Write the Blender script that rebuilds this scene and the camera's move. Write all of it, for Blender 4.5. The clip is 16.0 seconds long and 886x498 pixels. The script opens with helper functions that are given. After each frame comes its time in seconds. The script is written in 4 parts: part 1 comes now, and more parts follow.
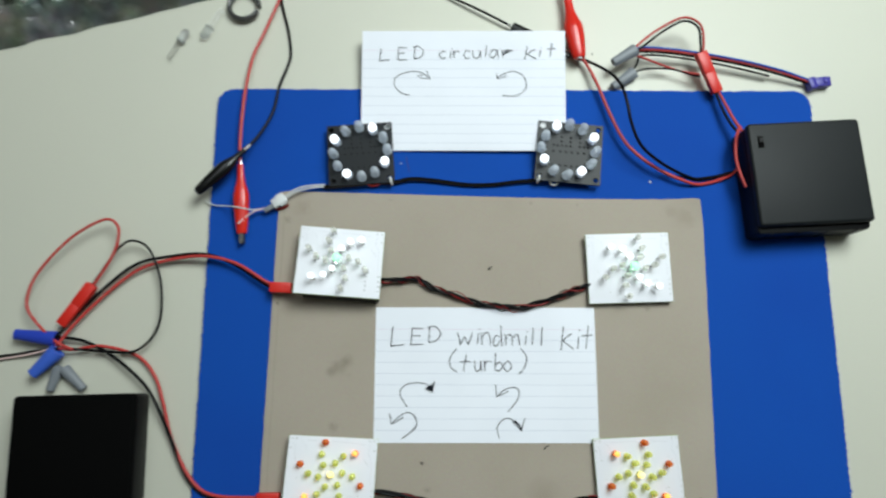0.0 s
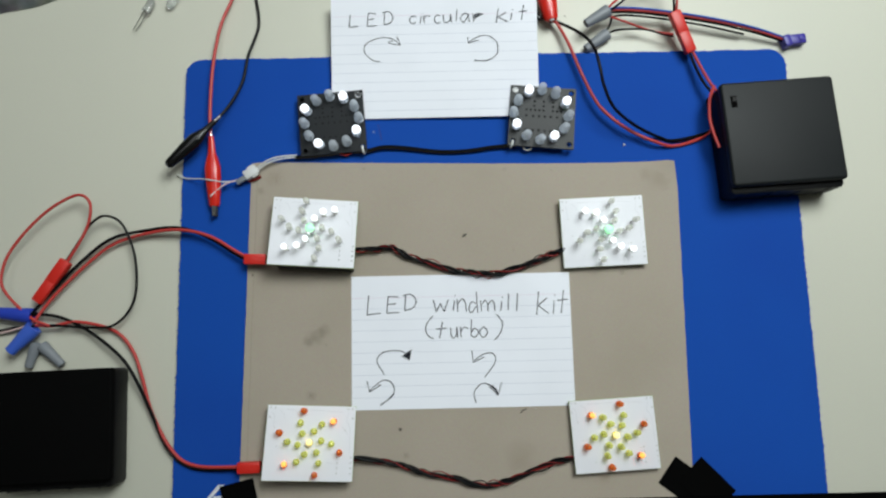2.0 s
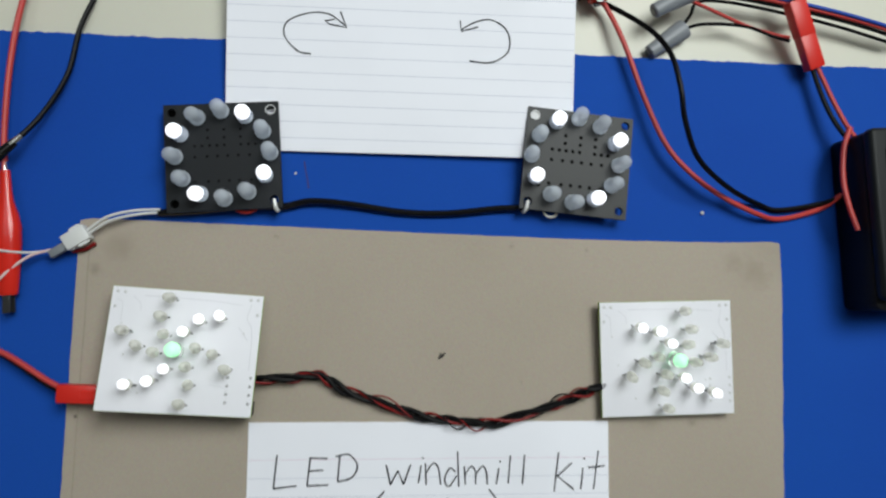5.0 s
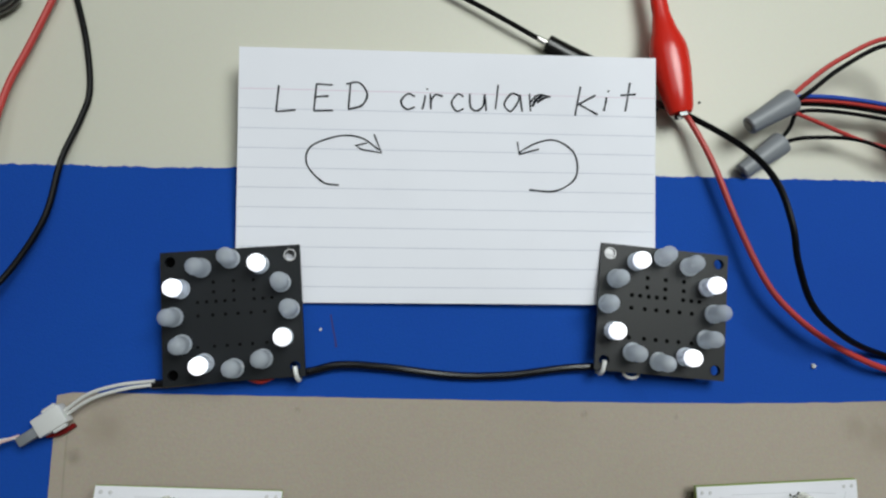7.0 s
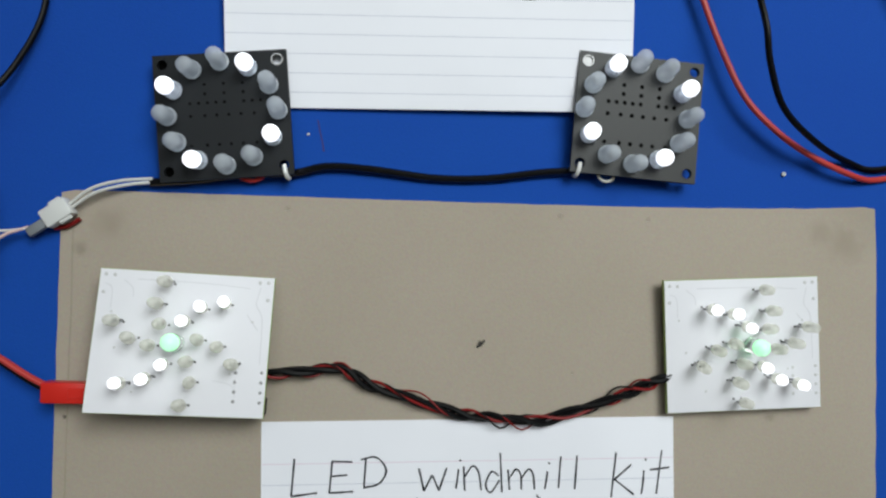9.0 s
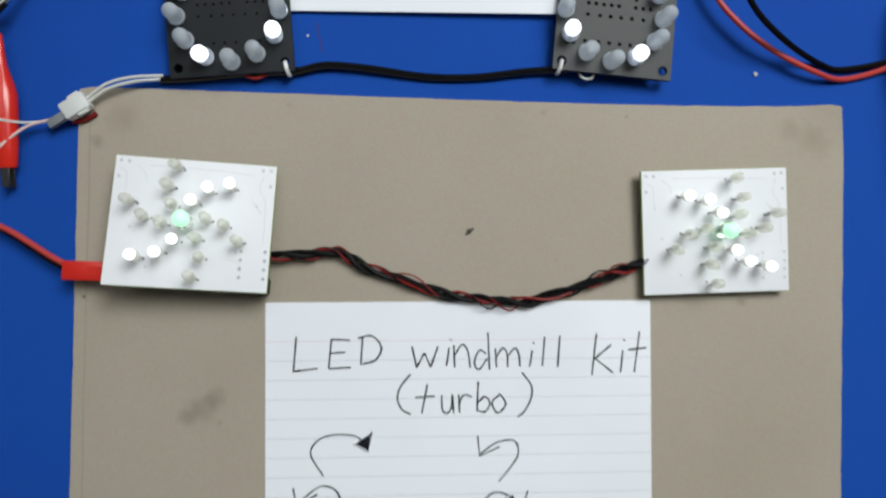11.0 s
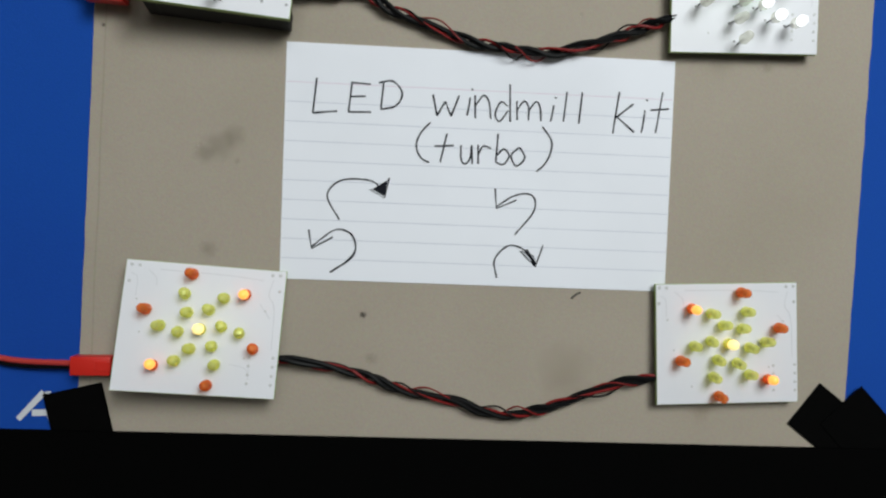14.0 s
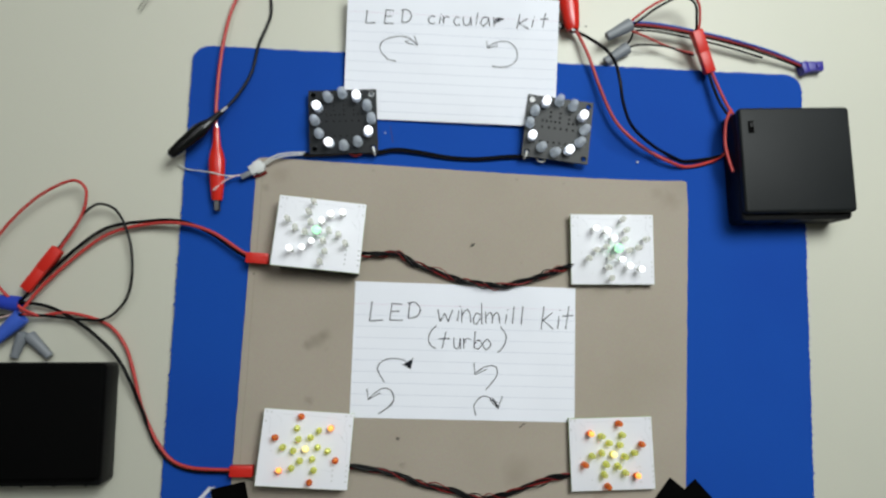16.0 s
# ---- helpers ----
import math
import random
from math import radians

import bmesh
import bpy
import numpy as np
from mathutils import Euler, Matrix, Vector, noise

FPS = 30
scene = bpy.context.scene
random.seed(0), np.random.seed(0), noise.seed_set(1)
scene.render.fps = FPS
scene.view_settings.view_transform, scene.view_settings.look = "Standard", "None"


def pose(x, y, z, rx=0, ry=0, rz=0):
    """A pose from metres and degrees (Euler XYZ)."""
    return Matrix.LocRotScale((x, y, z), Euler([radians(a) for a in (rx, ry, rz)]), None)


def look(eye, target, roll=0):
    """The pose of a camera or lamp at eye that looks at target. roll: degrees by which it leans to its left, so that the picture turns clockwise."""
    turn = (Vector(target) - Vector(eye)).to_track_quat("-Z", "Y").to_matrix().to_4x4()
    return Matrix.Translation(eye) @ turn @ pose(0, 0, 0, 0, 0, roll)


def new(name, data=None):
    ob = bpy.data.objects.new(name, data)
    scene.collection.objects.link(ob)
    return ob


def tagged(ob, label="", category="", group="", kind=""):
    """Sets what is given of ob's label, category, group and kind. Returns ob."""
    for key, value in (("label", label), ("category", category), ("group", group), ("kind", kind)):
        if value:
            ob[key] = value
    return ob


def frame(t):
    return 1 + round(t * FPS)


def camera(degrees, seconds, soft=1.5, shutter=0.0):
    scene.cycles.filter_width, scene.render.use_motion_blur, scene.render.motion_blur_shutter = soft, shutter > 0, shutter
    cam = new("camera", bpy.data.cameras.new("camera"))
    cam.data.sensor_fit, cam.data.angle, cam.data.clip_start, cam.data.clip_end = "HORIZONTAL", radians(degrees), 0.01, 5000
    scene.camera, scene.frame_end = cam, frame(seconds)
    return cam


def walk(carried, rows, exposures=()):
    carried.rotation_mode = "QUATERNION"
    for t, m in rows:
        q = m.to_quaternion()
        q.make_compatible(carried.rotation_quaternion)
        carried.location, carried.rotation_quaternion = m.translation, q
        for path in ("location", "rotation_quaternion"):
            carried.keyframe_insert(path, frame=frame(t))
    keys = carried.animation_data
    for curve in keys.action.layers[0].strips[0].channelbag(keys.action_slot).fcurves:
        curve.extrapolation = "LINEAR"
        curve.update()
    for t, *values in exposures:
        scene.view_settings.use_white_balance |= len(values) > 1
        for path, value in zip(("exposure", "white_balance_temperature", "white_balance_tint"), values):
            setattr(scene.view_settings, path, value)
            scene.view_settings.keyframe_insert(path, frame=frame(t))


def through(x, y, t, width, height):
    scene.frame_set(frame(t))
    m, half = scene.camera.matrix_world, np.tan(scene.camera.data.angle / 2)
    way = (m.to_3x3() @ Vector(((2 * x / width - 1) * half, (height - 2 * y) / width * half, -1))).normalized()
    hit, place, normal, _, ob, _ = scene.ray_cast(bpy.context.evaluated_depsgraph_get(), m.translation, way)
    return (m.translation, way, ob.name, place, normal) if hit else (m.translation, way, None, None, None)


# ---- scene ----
# ---- camera ----
cam = camera(68.0, 16.0, soft=2.3, shutter=0.5)
PATH = [
    (0.0, -0.0012, 0.1309, 0.3859, 10.40, -0.19, 0.10),
    (0.5, 0.0055, 0.1367, 0.3739, 8.63, -2.37, -1.01),
    (1.0, 0.0102, 0.1332, 0.3817, 8.31, -0.03, -1.85),
    (1.5, 0.0102, 0.1335, 0.3843, 7.83, -0.14, -0.68),
    (2.0, 0.0121, 0.1283, 0.3851, 7.97, -0.22, -1.28),
    (2.5, 0.0107, 0.1358, 0.3804, 7.27, -0.47, -1.48),
    (3.0, 0.0084, 0.1430, 0.3676, 7.02, -0.67, -1.48),
    (3.2, 0.0095, 0.1502, 0.3589, 6.82, -2.05, -0.01),
    (5.3, 0.0075, 0.2190, 0.2276, 4.12, -4.76, 0.61),
    (5.5, 0.0056, 0.2250, 0.2237, 4.12, -4.74, 0.45),
    (6.0, 0.0017, 0.2387, 0.2130, 6.36, -3.88, -0.31),
    (6.5, -0.0022, 0.2504, 0.2020, 7.29, -4.21, -0.46),
    (7.0, -0.0039, 0.2540, 0.1990, 7.00, -4.22, 0.03),
    (7.5, -0.0034, 0.2504, 0.1987, 5.95, -3.39, 0.16),
    (8.0, 0.0013, 0.2314, 0.2024, 3.93, -3.26, -0.10),
    (8.5, 0.0033, 0.2173, 0.2033, 2.50, -3.61, 0.08),
    (8.7, 0.0035, 0.2157, 0.2043, 1.76, -3.55, 0.06),
    (10.8, 0.0080, 0.1881, 0.2129, 0.53, -2.53, -0.12),
    (11.0, 0.0084, 0.1810, 0.2194, 0.75, -2.75, -0.17),
    (11.5, 0.0095, 0.1587, 0.2265, 0.82, -2.58, 0.46),
    (12.0, 0.0113, 0.1325, 0.2283, 0.54, -2.82, 1.25),
    (12.5, 0.0087, 0.1134, 0.2209, -0.61, -2.72, 1.59),
    (13.0, 0.0080, 0.1069, 0.2210, -1.65, -2.54, 2.26),
    (13.5, 0.0048, 0.1041, 0.2195, -0.88, -2.56, 1.68),
    (14.0, 0.0033, 0.1076, 0.2180, -1.66, -2.70, 2.19),
    (14.5, 0.0027, 0.1154, 0.2324, -0.07, -2.90, 2.43),
    (15.0, -0.0050, 0.1378, 0.2960, 2.23, -4.48, 1.82),
    (15.5, -0.0045, 0.1530, 0.3459, 3.55, -3.61, 1.04),
    (16.0, -0.0082, 0.1454, 0.3800, 6.16, -3.02, 1.68),
]
EXPOSURES = [(0.0, 0.25, 6250, 5), (0.5, 0.1, 6350, 7), (1.5, 0.08, 6380, 8), (2.0, 0.08, 6400, 8), (3.0, 0.06, 6450, 9), (5.5, -0.03, 6500, 10), (6.0, -0.06, 6500, 10), (7.0, -0.13, 6500, 10), (7.5, -0.14, 6500, 10), (8.0, -0.14, 6500, 10), (8.5, -0.06, 6500, 10), (11.0, 0.12, 6500, 10), (12.0, -0.04, 6500, 10), (12.5, -0.07, 6500, 10), (13.5, -0.02, 6500, 10), (14.5, 0.01, 6500, 10), (15.0, 0.02, 6500, 10), (15.5, 0.12, 6500, 10), (16.0, 0.12, 6500, 10)]
walk(cam, [(r[0], pose(*r[1:])) for r in PATH], EXPOSURES)

# ---- world and lamps ----
world = bpy.data.worlds.new("room_air")
scene.world = world
world.use_nodes = True
world.node_tree.nodes["Background"].inputs[0].default_value = (0.9, 0.95, 1.0, 1)
world.node_tree.nodes["Background"].inputs[1].default_value = 0.02


def area_lamp(name, eye, target, wide, deep, watts, colour):
    data = bpy.data.lights.new(name, "AREA")
    data.shape, data.size, data.size_y, data.energy, data.color = "RECTANGLE", wide, deep, watts, colour
    ob = new(name, data)
    ob.matrix_world = look(eye, target)
    return ob


# Unseen key light, placed to suit the shadow direction and the leftward falloff.
area_lamp("key_light", (0.35, 0.60, 0.86), (0.05, 0.2, 0), 0.46, 0.46, 9.0, (0.94, 1.0, 0.98))
# Unseen fill light, added to lift the shadows; no fixture is modelled.
area_lamp("fill_light", (-0.3, 0.9, 1.70), (-0.3, 0.9, 0), 0.6, 1.2, 4, (0.95, 0.99, 1.0))


# ---- materials ----
def material(name, colour, rough=0.5, metal=0.0, grain=0.0, scale=40.0, bump=0.0, second=None, blotch=12.0, amount=0.3, **more):
    """A surface with fine grain, larger blotches towards a second colour, and relief."""
    m = bpy.data.materials.new(name)
    m.use_nodes = True
    t = m.node_tree
    b = t.nodes["Principled BSDF"]
    b.inputs["Base Color"].default_value = (*colour, 1)
    b.inputs["Roughness"].default_value, b.inputs["Metallic"].default_value = rough, metal
    for key, value in more.items():
        b.inputs[key.replace("_", " ")].default_value = value
    if not (grain or bump or second):
        return m
    place = t.nodes.new("ShaderNodeTexCoord")
    fine = t.nodes.new("ShaderNodeTexNoise")
    fine.inputs["Scale"].default_value, fine.inputs["Detail"].default_value = scale, 4
    t.links.new(place.outputs["Object"], fine.inputs["Vector"])
    wide = t.nodes.new("ShaderNodeTexNoise")
    wide.inputs["Scale"].default_value, wide.inputs["Detail"].default_value = blotch, 3
    t.links.new(place.outputs["Object"], wide.inputs["Vector"])
    ramp = t.nodes.new("ShaderNodeMapRange")
    ramp.inputs["From Min"].default_value, ramp.inputs["From Max"].default_value = 0.42, 0.72
    ramp.inputs["To Max"].default_value = amount
    t.links.new(wide.outputs["Fac"], ramp.inputs["Value"])
    mix = t.nodes.new("ShaderNodeMix")
    mix.data_type = "RGBA"
    mix.inputs["A"].default_value = (*colour, 1)
    mix.inputs["B"].default_value = (*(second or [c * 0.75 for c in colour]), 1)
    t.links.new(ramp.outputs["Result"], mix.inputs["Factor"])
    speck = t.nodes.new("ShaderNodeMix")
    speck.data_type, speck.blend_type = "RGBA", "OVERLAY"
    speck.inputs["Factor"].default_value = grain
    t.links.new(mix.outputs["Result"], speck.inputs["A"])
    t.links.new(fine.outputs["Color"], speck.inputs["B"])
    t.links.new(speck.outputs["Result"], b.inputs["Base Color"])
    if bump:
        relief = t.nodes.new("ShaderNodeBump")
        relief.inputs["Strength"].default_value, relief.inputs["Distance"].default_value = bump, 0.0003
        t.links.new(fine.outputs["Fac"], relief.inputs["Height"])
        t.links.new(relief.outputs["Normal"], b.inputs["Normal"])
    return m


def glowing(name, colour, strength):
    m = material(name, colour, 0.3)
    b = m.node_tree.nodes["Principled BSDF"]
    b.inputs["Emission Color"].default_value, b.inputs["Emission Strength"].default_value = (*colour, 1), strength
    return m


def milky(name, colour, through, rough=0.25, clear=0.0, shine=0.5):
    """Tinted resin: some light spreads in it, some passes straight, the skin is glossy."""
    m = material(name, colour, rough, Specular_IOR_Level=shine)
    t = m.node_tree
    b, out = t.nodes["Principled BSDF"], t.nodes["Material Output"]
    spread, mix = t.nodes.new("ShaderNodeBsdfTranslucent"), t.nodes.new("ShaderNodeMixShader")
    spread.inputs["Color"].default_value = (*colour, 1)
    mix.inputs["Fac"].default_value = through
    t.links.new(b.outputs[0], mix.inputs[1])
    t.links.new(spread.outputs[0], mix.inputs[2])
    glass, both = t.nodes.new("ShaderNodeBsdfTransparent"), t.nodes.new("ShaderNodeMixShader")
    glass.inputs["Color"].default_value = (*[c ** 0.5 for c in colour], 1)
    both.inputs["Fac"].default_value = clear
    t.links.new(mix.outputs[0], both.inputs[1])
    t.links.new(glass.outputs[0], both.inputs[2])
    t.links.new(both.outputs[0], out.inputs["Surface"])
    return m


def soft_stain(name, colour, strength):
    """A stain of a unit disc that fades out unevenly towards its rim."""
    m = material(name, colour, 0.85)
    t = m.node_tree
    b, out = t.nodes["Principled BSDF"], t.nodes["Material Output"]
    place, size = t.nodes.new("ShaderNodeTexCoord"), t.nodes.new("ShaderNodeVectorMath")
    size.operation = "LENGTH"
    t.links.new(place.outputs["Object"], size.inputs[0])
    patch = t.nodes.new("ShaderNodeTexNoise")
    patch.inputs["Scale"].default_value, patch.inputs["Detail"].default_value = 2.2, 3
    t.links.new(place.outputs["Object"], patch.inputs["Vector"])
    add = t.nodes.new("ShaderNodeMath")
    add.operation = "ADD"
    t.links.new(size.outputs["Value"], add.inputs[0])
    t.links.new(patch.outputs["Fac"], add.inputs[1])
    fade = t.nodes.new("ShaderNodeMapRange")
    fade.inputs["From Min"].default_value, fade.inputs["From Max"].default_value = 0.65, 1.3
    fade.inputs["To Min"].default_value, fade.inputs["To Max"].default_value = strength, 0.0
    t.links.new(add.outputs[0], fade.inputs["Value"])
    glass, mix = t.nodes.new("ShaderNodeBsdfTransparent"), t.nodes.new("ShaderNodeMixShader")
    t.links.new(fade.outputs["Result"], mix.inputs["Fac"])
    t.links.new(glass.outputs[0], mix.inputs[1])
    t.links.new(b.outputs[0], mix.inputs[2])
    t.links.new(mix.outputs[0], out.inputs["Surface"])
    return m


LAMINATE = material("desk_laminate", (0.60, 0.59, 0.50), 0.45, grain=0.05, scale=900, bump=0.05, second=(0.55, 0.55, 0.47), blotch=6, amount=0.4)
FOAM = material("blue_mat", (0.0075, 0.066, 0.365), 0.8, grain=0.12, scale=1600, bump=0.25, second=(0.007, 0.047, 0.31), blotch=9, amount=0.5, Specular_IOR_Level=0.12)
BOARD = material("grey_chipboard", (0.378, 0.326, 0.268), 0.85, grain=0.14, scale=1200, bump=0.2, second=(0.315, 0.272, 0.208), blotch=15, amount=0.4)
GRIME = soft_stain("soft_grime", (0.2, 0.175, 0.125), 0.2)
WORN = soft_stain("brown_worn_patch", (0.24, 0.18, 0.11), 0.12)
FAINT = soft_stain("faint_smudge", (0.06, 0.052, 0.04), 0.7)
SMUDGE = soft_stain("dark_smudge", (0.035, 0.03, 0.025), 0.95)
CREASE_SHADE = material("crease_shade", (0.322, 0.286, 0.226), 0.85, grain=0.2, scale=500)
PAPER = material("white_card", (0.85, 0.862, 0.93), 0.8, grain=0.03, scale=1500, bump=0.06)
RULE_BLUE = material("ruled_blue", (0.60, 0.62, 0.71), 0.8)
RULE_PINK = material("ruled_pink", (0.74, 0.63, 0.73), 0.8)
INK = material("graphite_ink", (0.01, 0.011, 0.016), 0.7, Specular_IOR_Level=0.1)
BLACK_PLASTIC = material("black_plastic", (0.004, 0.004, 0.0042), 0.5, grain=0.1, scale=1500, bump=0.25, Specular_IOR_Level=0.2)
LID_PLASTIC = material("black_lid_plastic", (0.0082, 0.0098, 0.0108), 0.45, grain=0.1, scale=2500, bump=0.3, Specular_IOR_Level=0.2)
# Lid of the left box: darker and less glossy than the other lid.
LID_DARK = material("dull_black_lid", (0.002, 0.002, 0.002), 0.7, grain=0.1, scale=2500, bump=0.2, Specular_IOR_Level=0.04)
BLACK_MATT = material("black_matt", (0.0015, 0.0015, 0.0015), 0.9, grain=0.1, scale=300, Specular_IOR_Level=0.02)
TAPE = material("black_tape", (0.0015, 0.0015, 0.0015), 0.85, grain=0.1, scale=600, bump=0.1, Specular_IOR_Level=0.04)
PCB_WHITE = material("white_circuit_board", (0.77, 0.77, 0.82), 0.4, grain=0.03, scale=900, bump=0.04)
PCB_BLACK = material("black_circuit_board", (0.011, 0.0128, 0.015), 0.47, grain=0.12, scale=900, bump=0.06, Specular_IOR_Level=0.2)
# Paler copy for the right ring board, its sheen put into the colour.
PCB_SHEEN = material("sheen_black_circuit_board", (0.0155, 0.0165, 0.0172), 0.44, grain=0.12, scale=900, bump=0.06, Specular_IOR_Level=0.26)
FIBRE = material("board_edge", (0.30, 0.40, 0.12), 0.6, grain=0.15, scale=900)
HOLE = material("drill_hole", (0.002, 0.002, 0.002), 0.9, Specular_IOR_Level=0.05)
SOLDER = material("solder", (0.62, 0.63, 0.62), 0.3, 0.9)
PAD = material("faint_pad", (0.58, 0.58, 0.59), 0.25)
TRACE = material("white_trace_ridge", (0.69, 0.69, 0.735), 0.25)
PIN_END = material("clipped_pin_end", (0.3, 0.3, 0.31), 0.3, 0.5)
METAL = material("bright_metal", (0.72, 0.72, 0.7), 0.22, 1.0)
DARK_METAL = material("dark_metal", (0.12, 0.12, 0.12), 0.3, 0.9)
RED_WIRE = material("red_wire", (0.47, 0.042, 0.036), 0.45, Specular_IOR_Level=0.4)
CABLE_BLACK = material("dull_black_wire", (0.004, 0.004, 0.0045), 0.5, Specular_IOR_Level=0.12)
SHEATH = material("glossy_black_sheath", (0.004, 0.004, 0.005), 0.18, Specular_IOR_Level=0.5)
DULL_RED = material("dull_red_wire", (0.2, 0.012, 0.012), 0.45, Specular_IOR_Level=0.2)
BLACK_WIRE = material("black_wire", (0.0035, 0.0035, 0.004), 0.38, Specular_IOR_Level=0.1)
BLUE_WIRE = material("blue_wire", (0.02, 0.07, 0.4), 0.4)
WHITE_WIRE = material("white_wire", (0.62, 0.62, 0.6), 0.4)
PINK_WIRE = material("pale_pink_wire", (0.66, 0.48, 0.46), 0.4)
RED_VINYL = material("red_vinyl", (0.6, 0.021, 0.012), 0.22)
RED_PLUG = material("red_plug", (0.6, 0.02, 0.012), 0.4)
BLACK_VINYL = material("black_vinyl", (0.004, 0.004, 0.004), 0.22, Specular_IOR_Level=0.4)
GREY_CAP = material("grey_cap", (0.19, 0.205, 0.225), 0.45)
BLUE_CAP_PALE = material("pale_blue_cap", (0.05, 0.12, 0.55), 0.35)
BLUE_CAP = material("blue_cap", (0.02, 0.05, 0.42), 0.4)
PURPLE_PLUG = material("violet_plug", (0.035, 0.025, 0.28), 0.4)
CLEAR_NYLON = material("clear_nylon", (0.82, 0.83, 0.82), 0.2, Transmission_Weight=0.25)
LED_FROST = milky("frosted_led", (0.83, 0.88, 0.94), 0.45, 0.05, 0.46, 1.0)
LED_CREAM = milky("cream_led", (0.97, 0.97, 0.9), 0.6, 0.12, 0.58)
LED_CLEAR = material("clear_led", (0.85, 0.87, 0.87), 0.08, Transmission_Weight=0.9)
LED_YELLOW = milky("yellow_led", (0.97, 0.99, 0.38), 0.62, 0.07, 0.58)
LED_ORANGE = milky("orange_led", (1.0, 0.34, 0.1), 0.6, 0.08, 0.5)
LED_WHITE_LIT = glowing("lit_white_led", (0.93, 0.95, 1.0), 1.35)
LED_GREEN_LIT = glowing("lit_green_led", (0.42, 1.0, 0.56), 0.8)
LED_AMBER_LIT = glowing("lit_amber_led", (1.0, 0.78, 0.3), 0.95)
LED_ORANGE_LIT = glowing("lit_orange_led", (1.0, 0.42, 0.08), 1.0)
BAG_FILM = material("smoky_bag_film", (0.1, 0.11, 0.095), 0.14, grain=0.4, scale=60, bump=0.0, second=(0.34, 0.35, 0.32), blotch=45, amount=1.0, Transmission_Weight=0.3)
FOLD_GLINT = material("pale_fold_glint", (0.55, 0.57, 0.53), 0.15, Transmission_Weight=0.35)
LOGO_WHITE = material("white_print", (0.62, 0.64, 0.68), 0.7)
SCRATCH_VIOLET = material("violet_scratch", (0.02, 0.02, 0.16), 0.7)
SPECK_DARK = material("dark_speck", (0.03, 0.028, 0.025), 0.8)
SPECK_LIGHT = material("pale_speck", (0.55, 0.56, 0.56), 0.6)
WALL_PAINT = material("wall_paint", (0.72, 0.71, 0.66), 0.85, grain=0.05, scale=80)
CEILING_PAINT = material("ceiling_paint", (0.8, 0.8, 0.78), 0.9, grain=0.05, scale=60)
CARPET = material("carpet", (0.14, 0.14, 0.15), 0.95, grain=0.4, scale=300)

MM = 0.001


# ---- mesh helpers ----
def mesh_of(bm, name, mat, smooth=True):
    data = bpy.data.meshes.new(name)
    bm.normal_update()
    bm.to_mesh(data)
    bm.free()
    data.materials.append(mat)
    if smooth:
        for p in data.polygons:
            p.use_smooth = True
        data.set_sharp_from_angle(angle=radians(38))
    return data


def part(name, bm, mat, parent=None, label="", at=None):
    ob = new(name, mesh_of(bm, name, mat))
    ob.parent = parent
    if at is not None:
        ob.matrix_local = at
    return tagged(ob, label) if label else ob


def thing(name, m, label, category, group=""):
    ob = new(name)
    ob.empty_display_size = 0.005
    ob.matrix_world = m
    return tagged(ob, label, category, group)


def block(wide, deep, high, bevel=0.0, segments=2, base=0.0, upright=0.0):
    """A box in millimetres, standing on z = base, with rounded edges."""
    bm = bmesh.new()
    bmesh.ops.create_cube(bm, size=1)
    for v in bm.verts:
        v.co = Vector((v.co.x * wide, v.co.y * deep, (v.co.z + 0.5) * high + base)) * MM
    if upright:
        tall = [e for e in bm.edges if abs(e.verts[0].co.z - e.verts[1].co.z) > 0.5 * high * MM]
        bmesh.ops.bevel(bm, geom=tall, offset=upright * MM, segments=5, affect="EDGES", profile=0.5)
    if bevel:
        edges = [e for e in bm.edges if e.is_manifold and e.calc_face_angle(0) > 0.9]
        bmesh.ops.bevel(bm, geom=edges, offset=bevel * MM, segments=segments, affect="EDGES", profile=0.5)
    return bm


def lathe(profile, around=14, flat=1.0):
    """A round body along z from (height, radius) pairs in millimetres; flat squeezes it in y."""
    bm = bmesh.new()
    rings = []
    for h, r in profile:
        rings.append([bm.verts.new(Vector((r * math.cos(2 * math.pi * k / around), flat * r * math.sin(2 * math.pi * k / around), h)) * MM) for k in range(around)])
    for a, b in zip(rings, rings[1:]):
        for k in range(around):
            bm.faces.new((a[k], a[(k + 1) % around], b[(k + 1) % around], b[k]))
    bm.faces.new(list(reversed(rings[0])))
    bm.faces.new(rings[-1])
    return bm


def curve_points(points, step=6):
    """A smooth line through the points."""
    p = [Vector(q) for q in points]
    p = [2 * p[0] - p[1], *p, 2 * p[-1] - p[-2]]
    out = []
    for a, b, c, d in zip(p, p[1:], p[2:], p[3:]):
        for k in range(step):
            t = k / step
            out.append(0.5 * (2 * b + (c - a) * t + (2 * a - 5 * b + 4 * c - d) * t * t + (3 * b - a - 3 * c + d) * t ** 3))
    return out + [p[-2]]


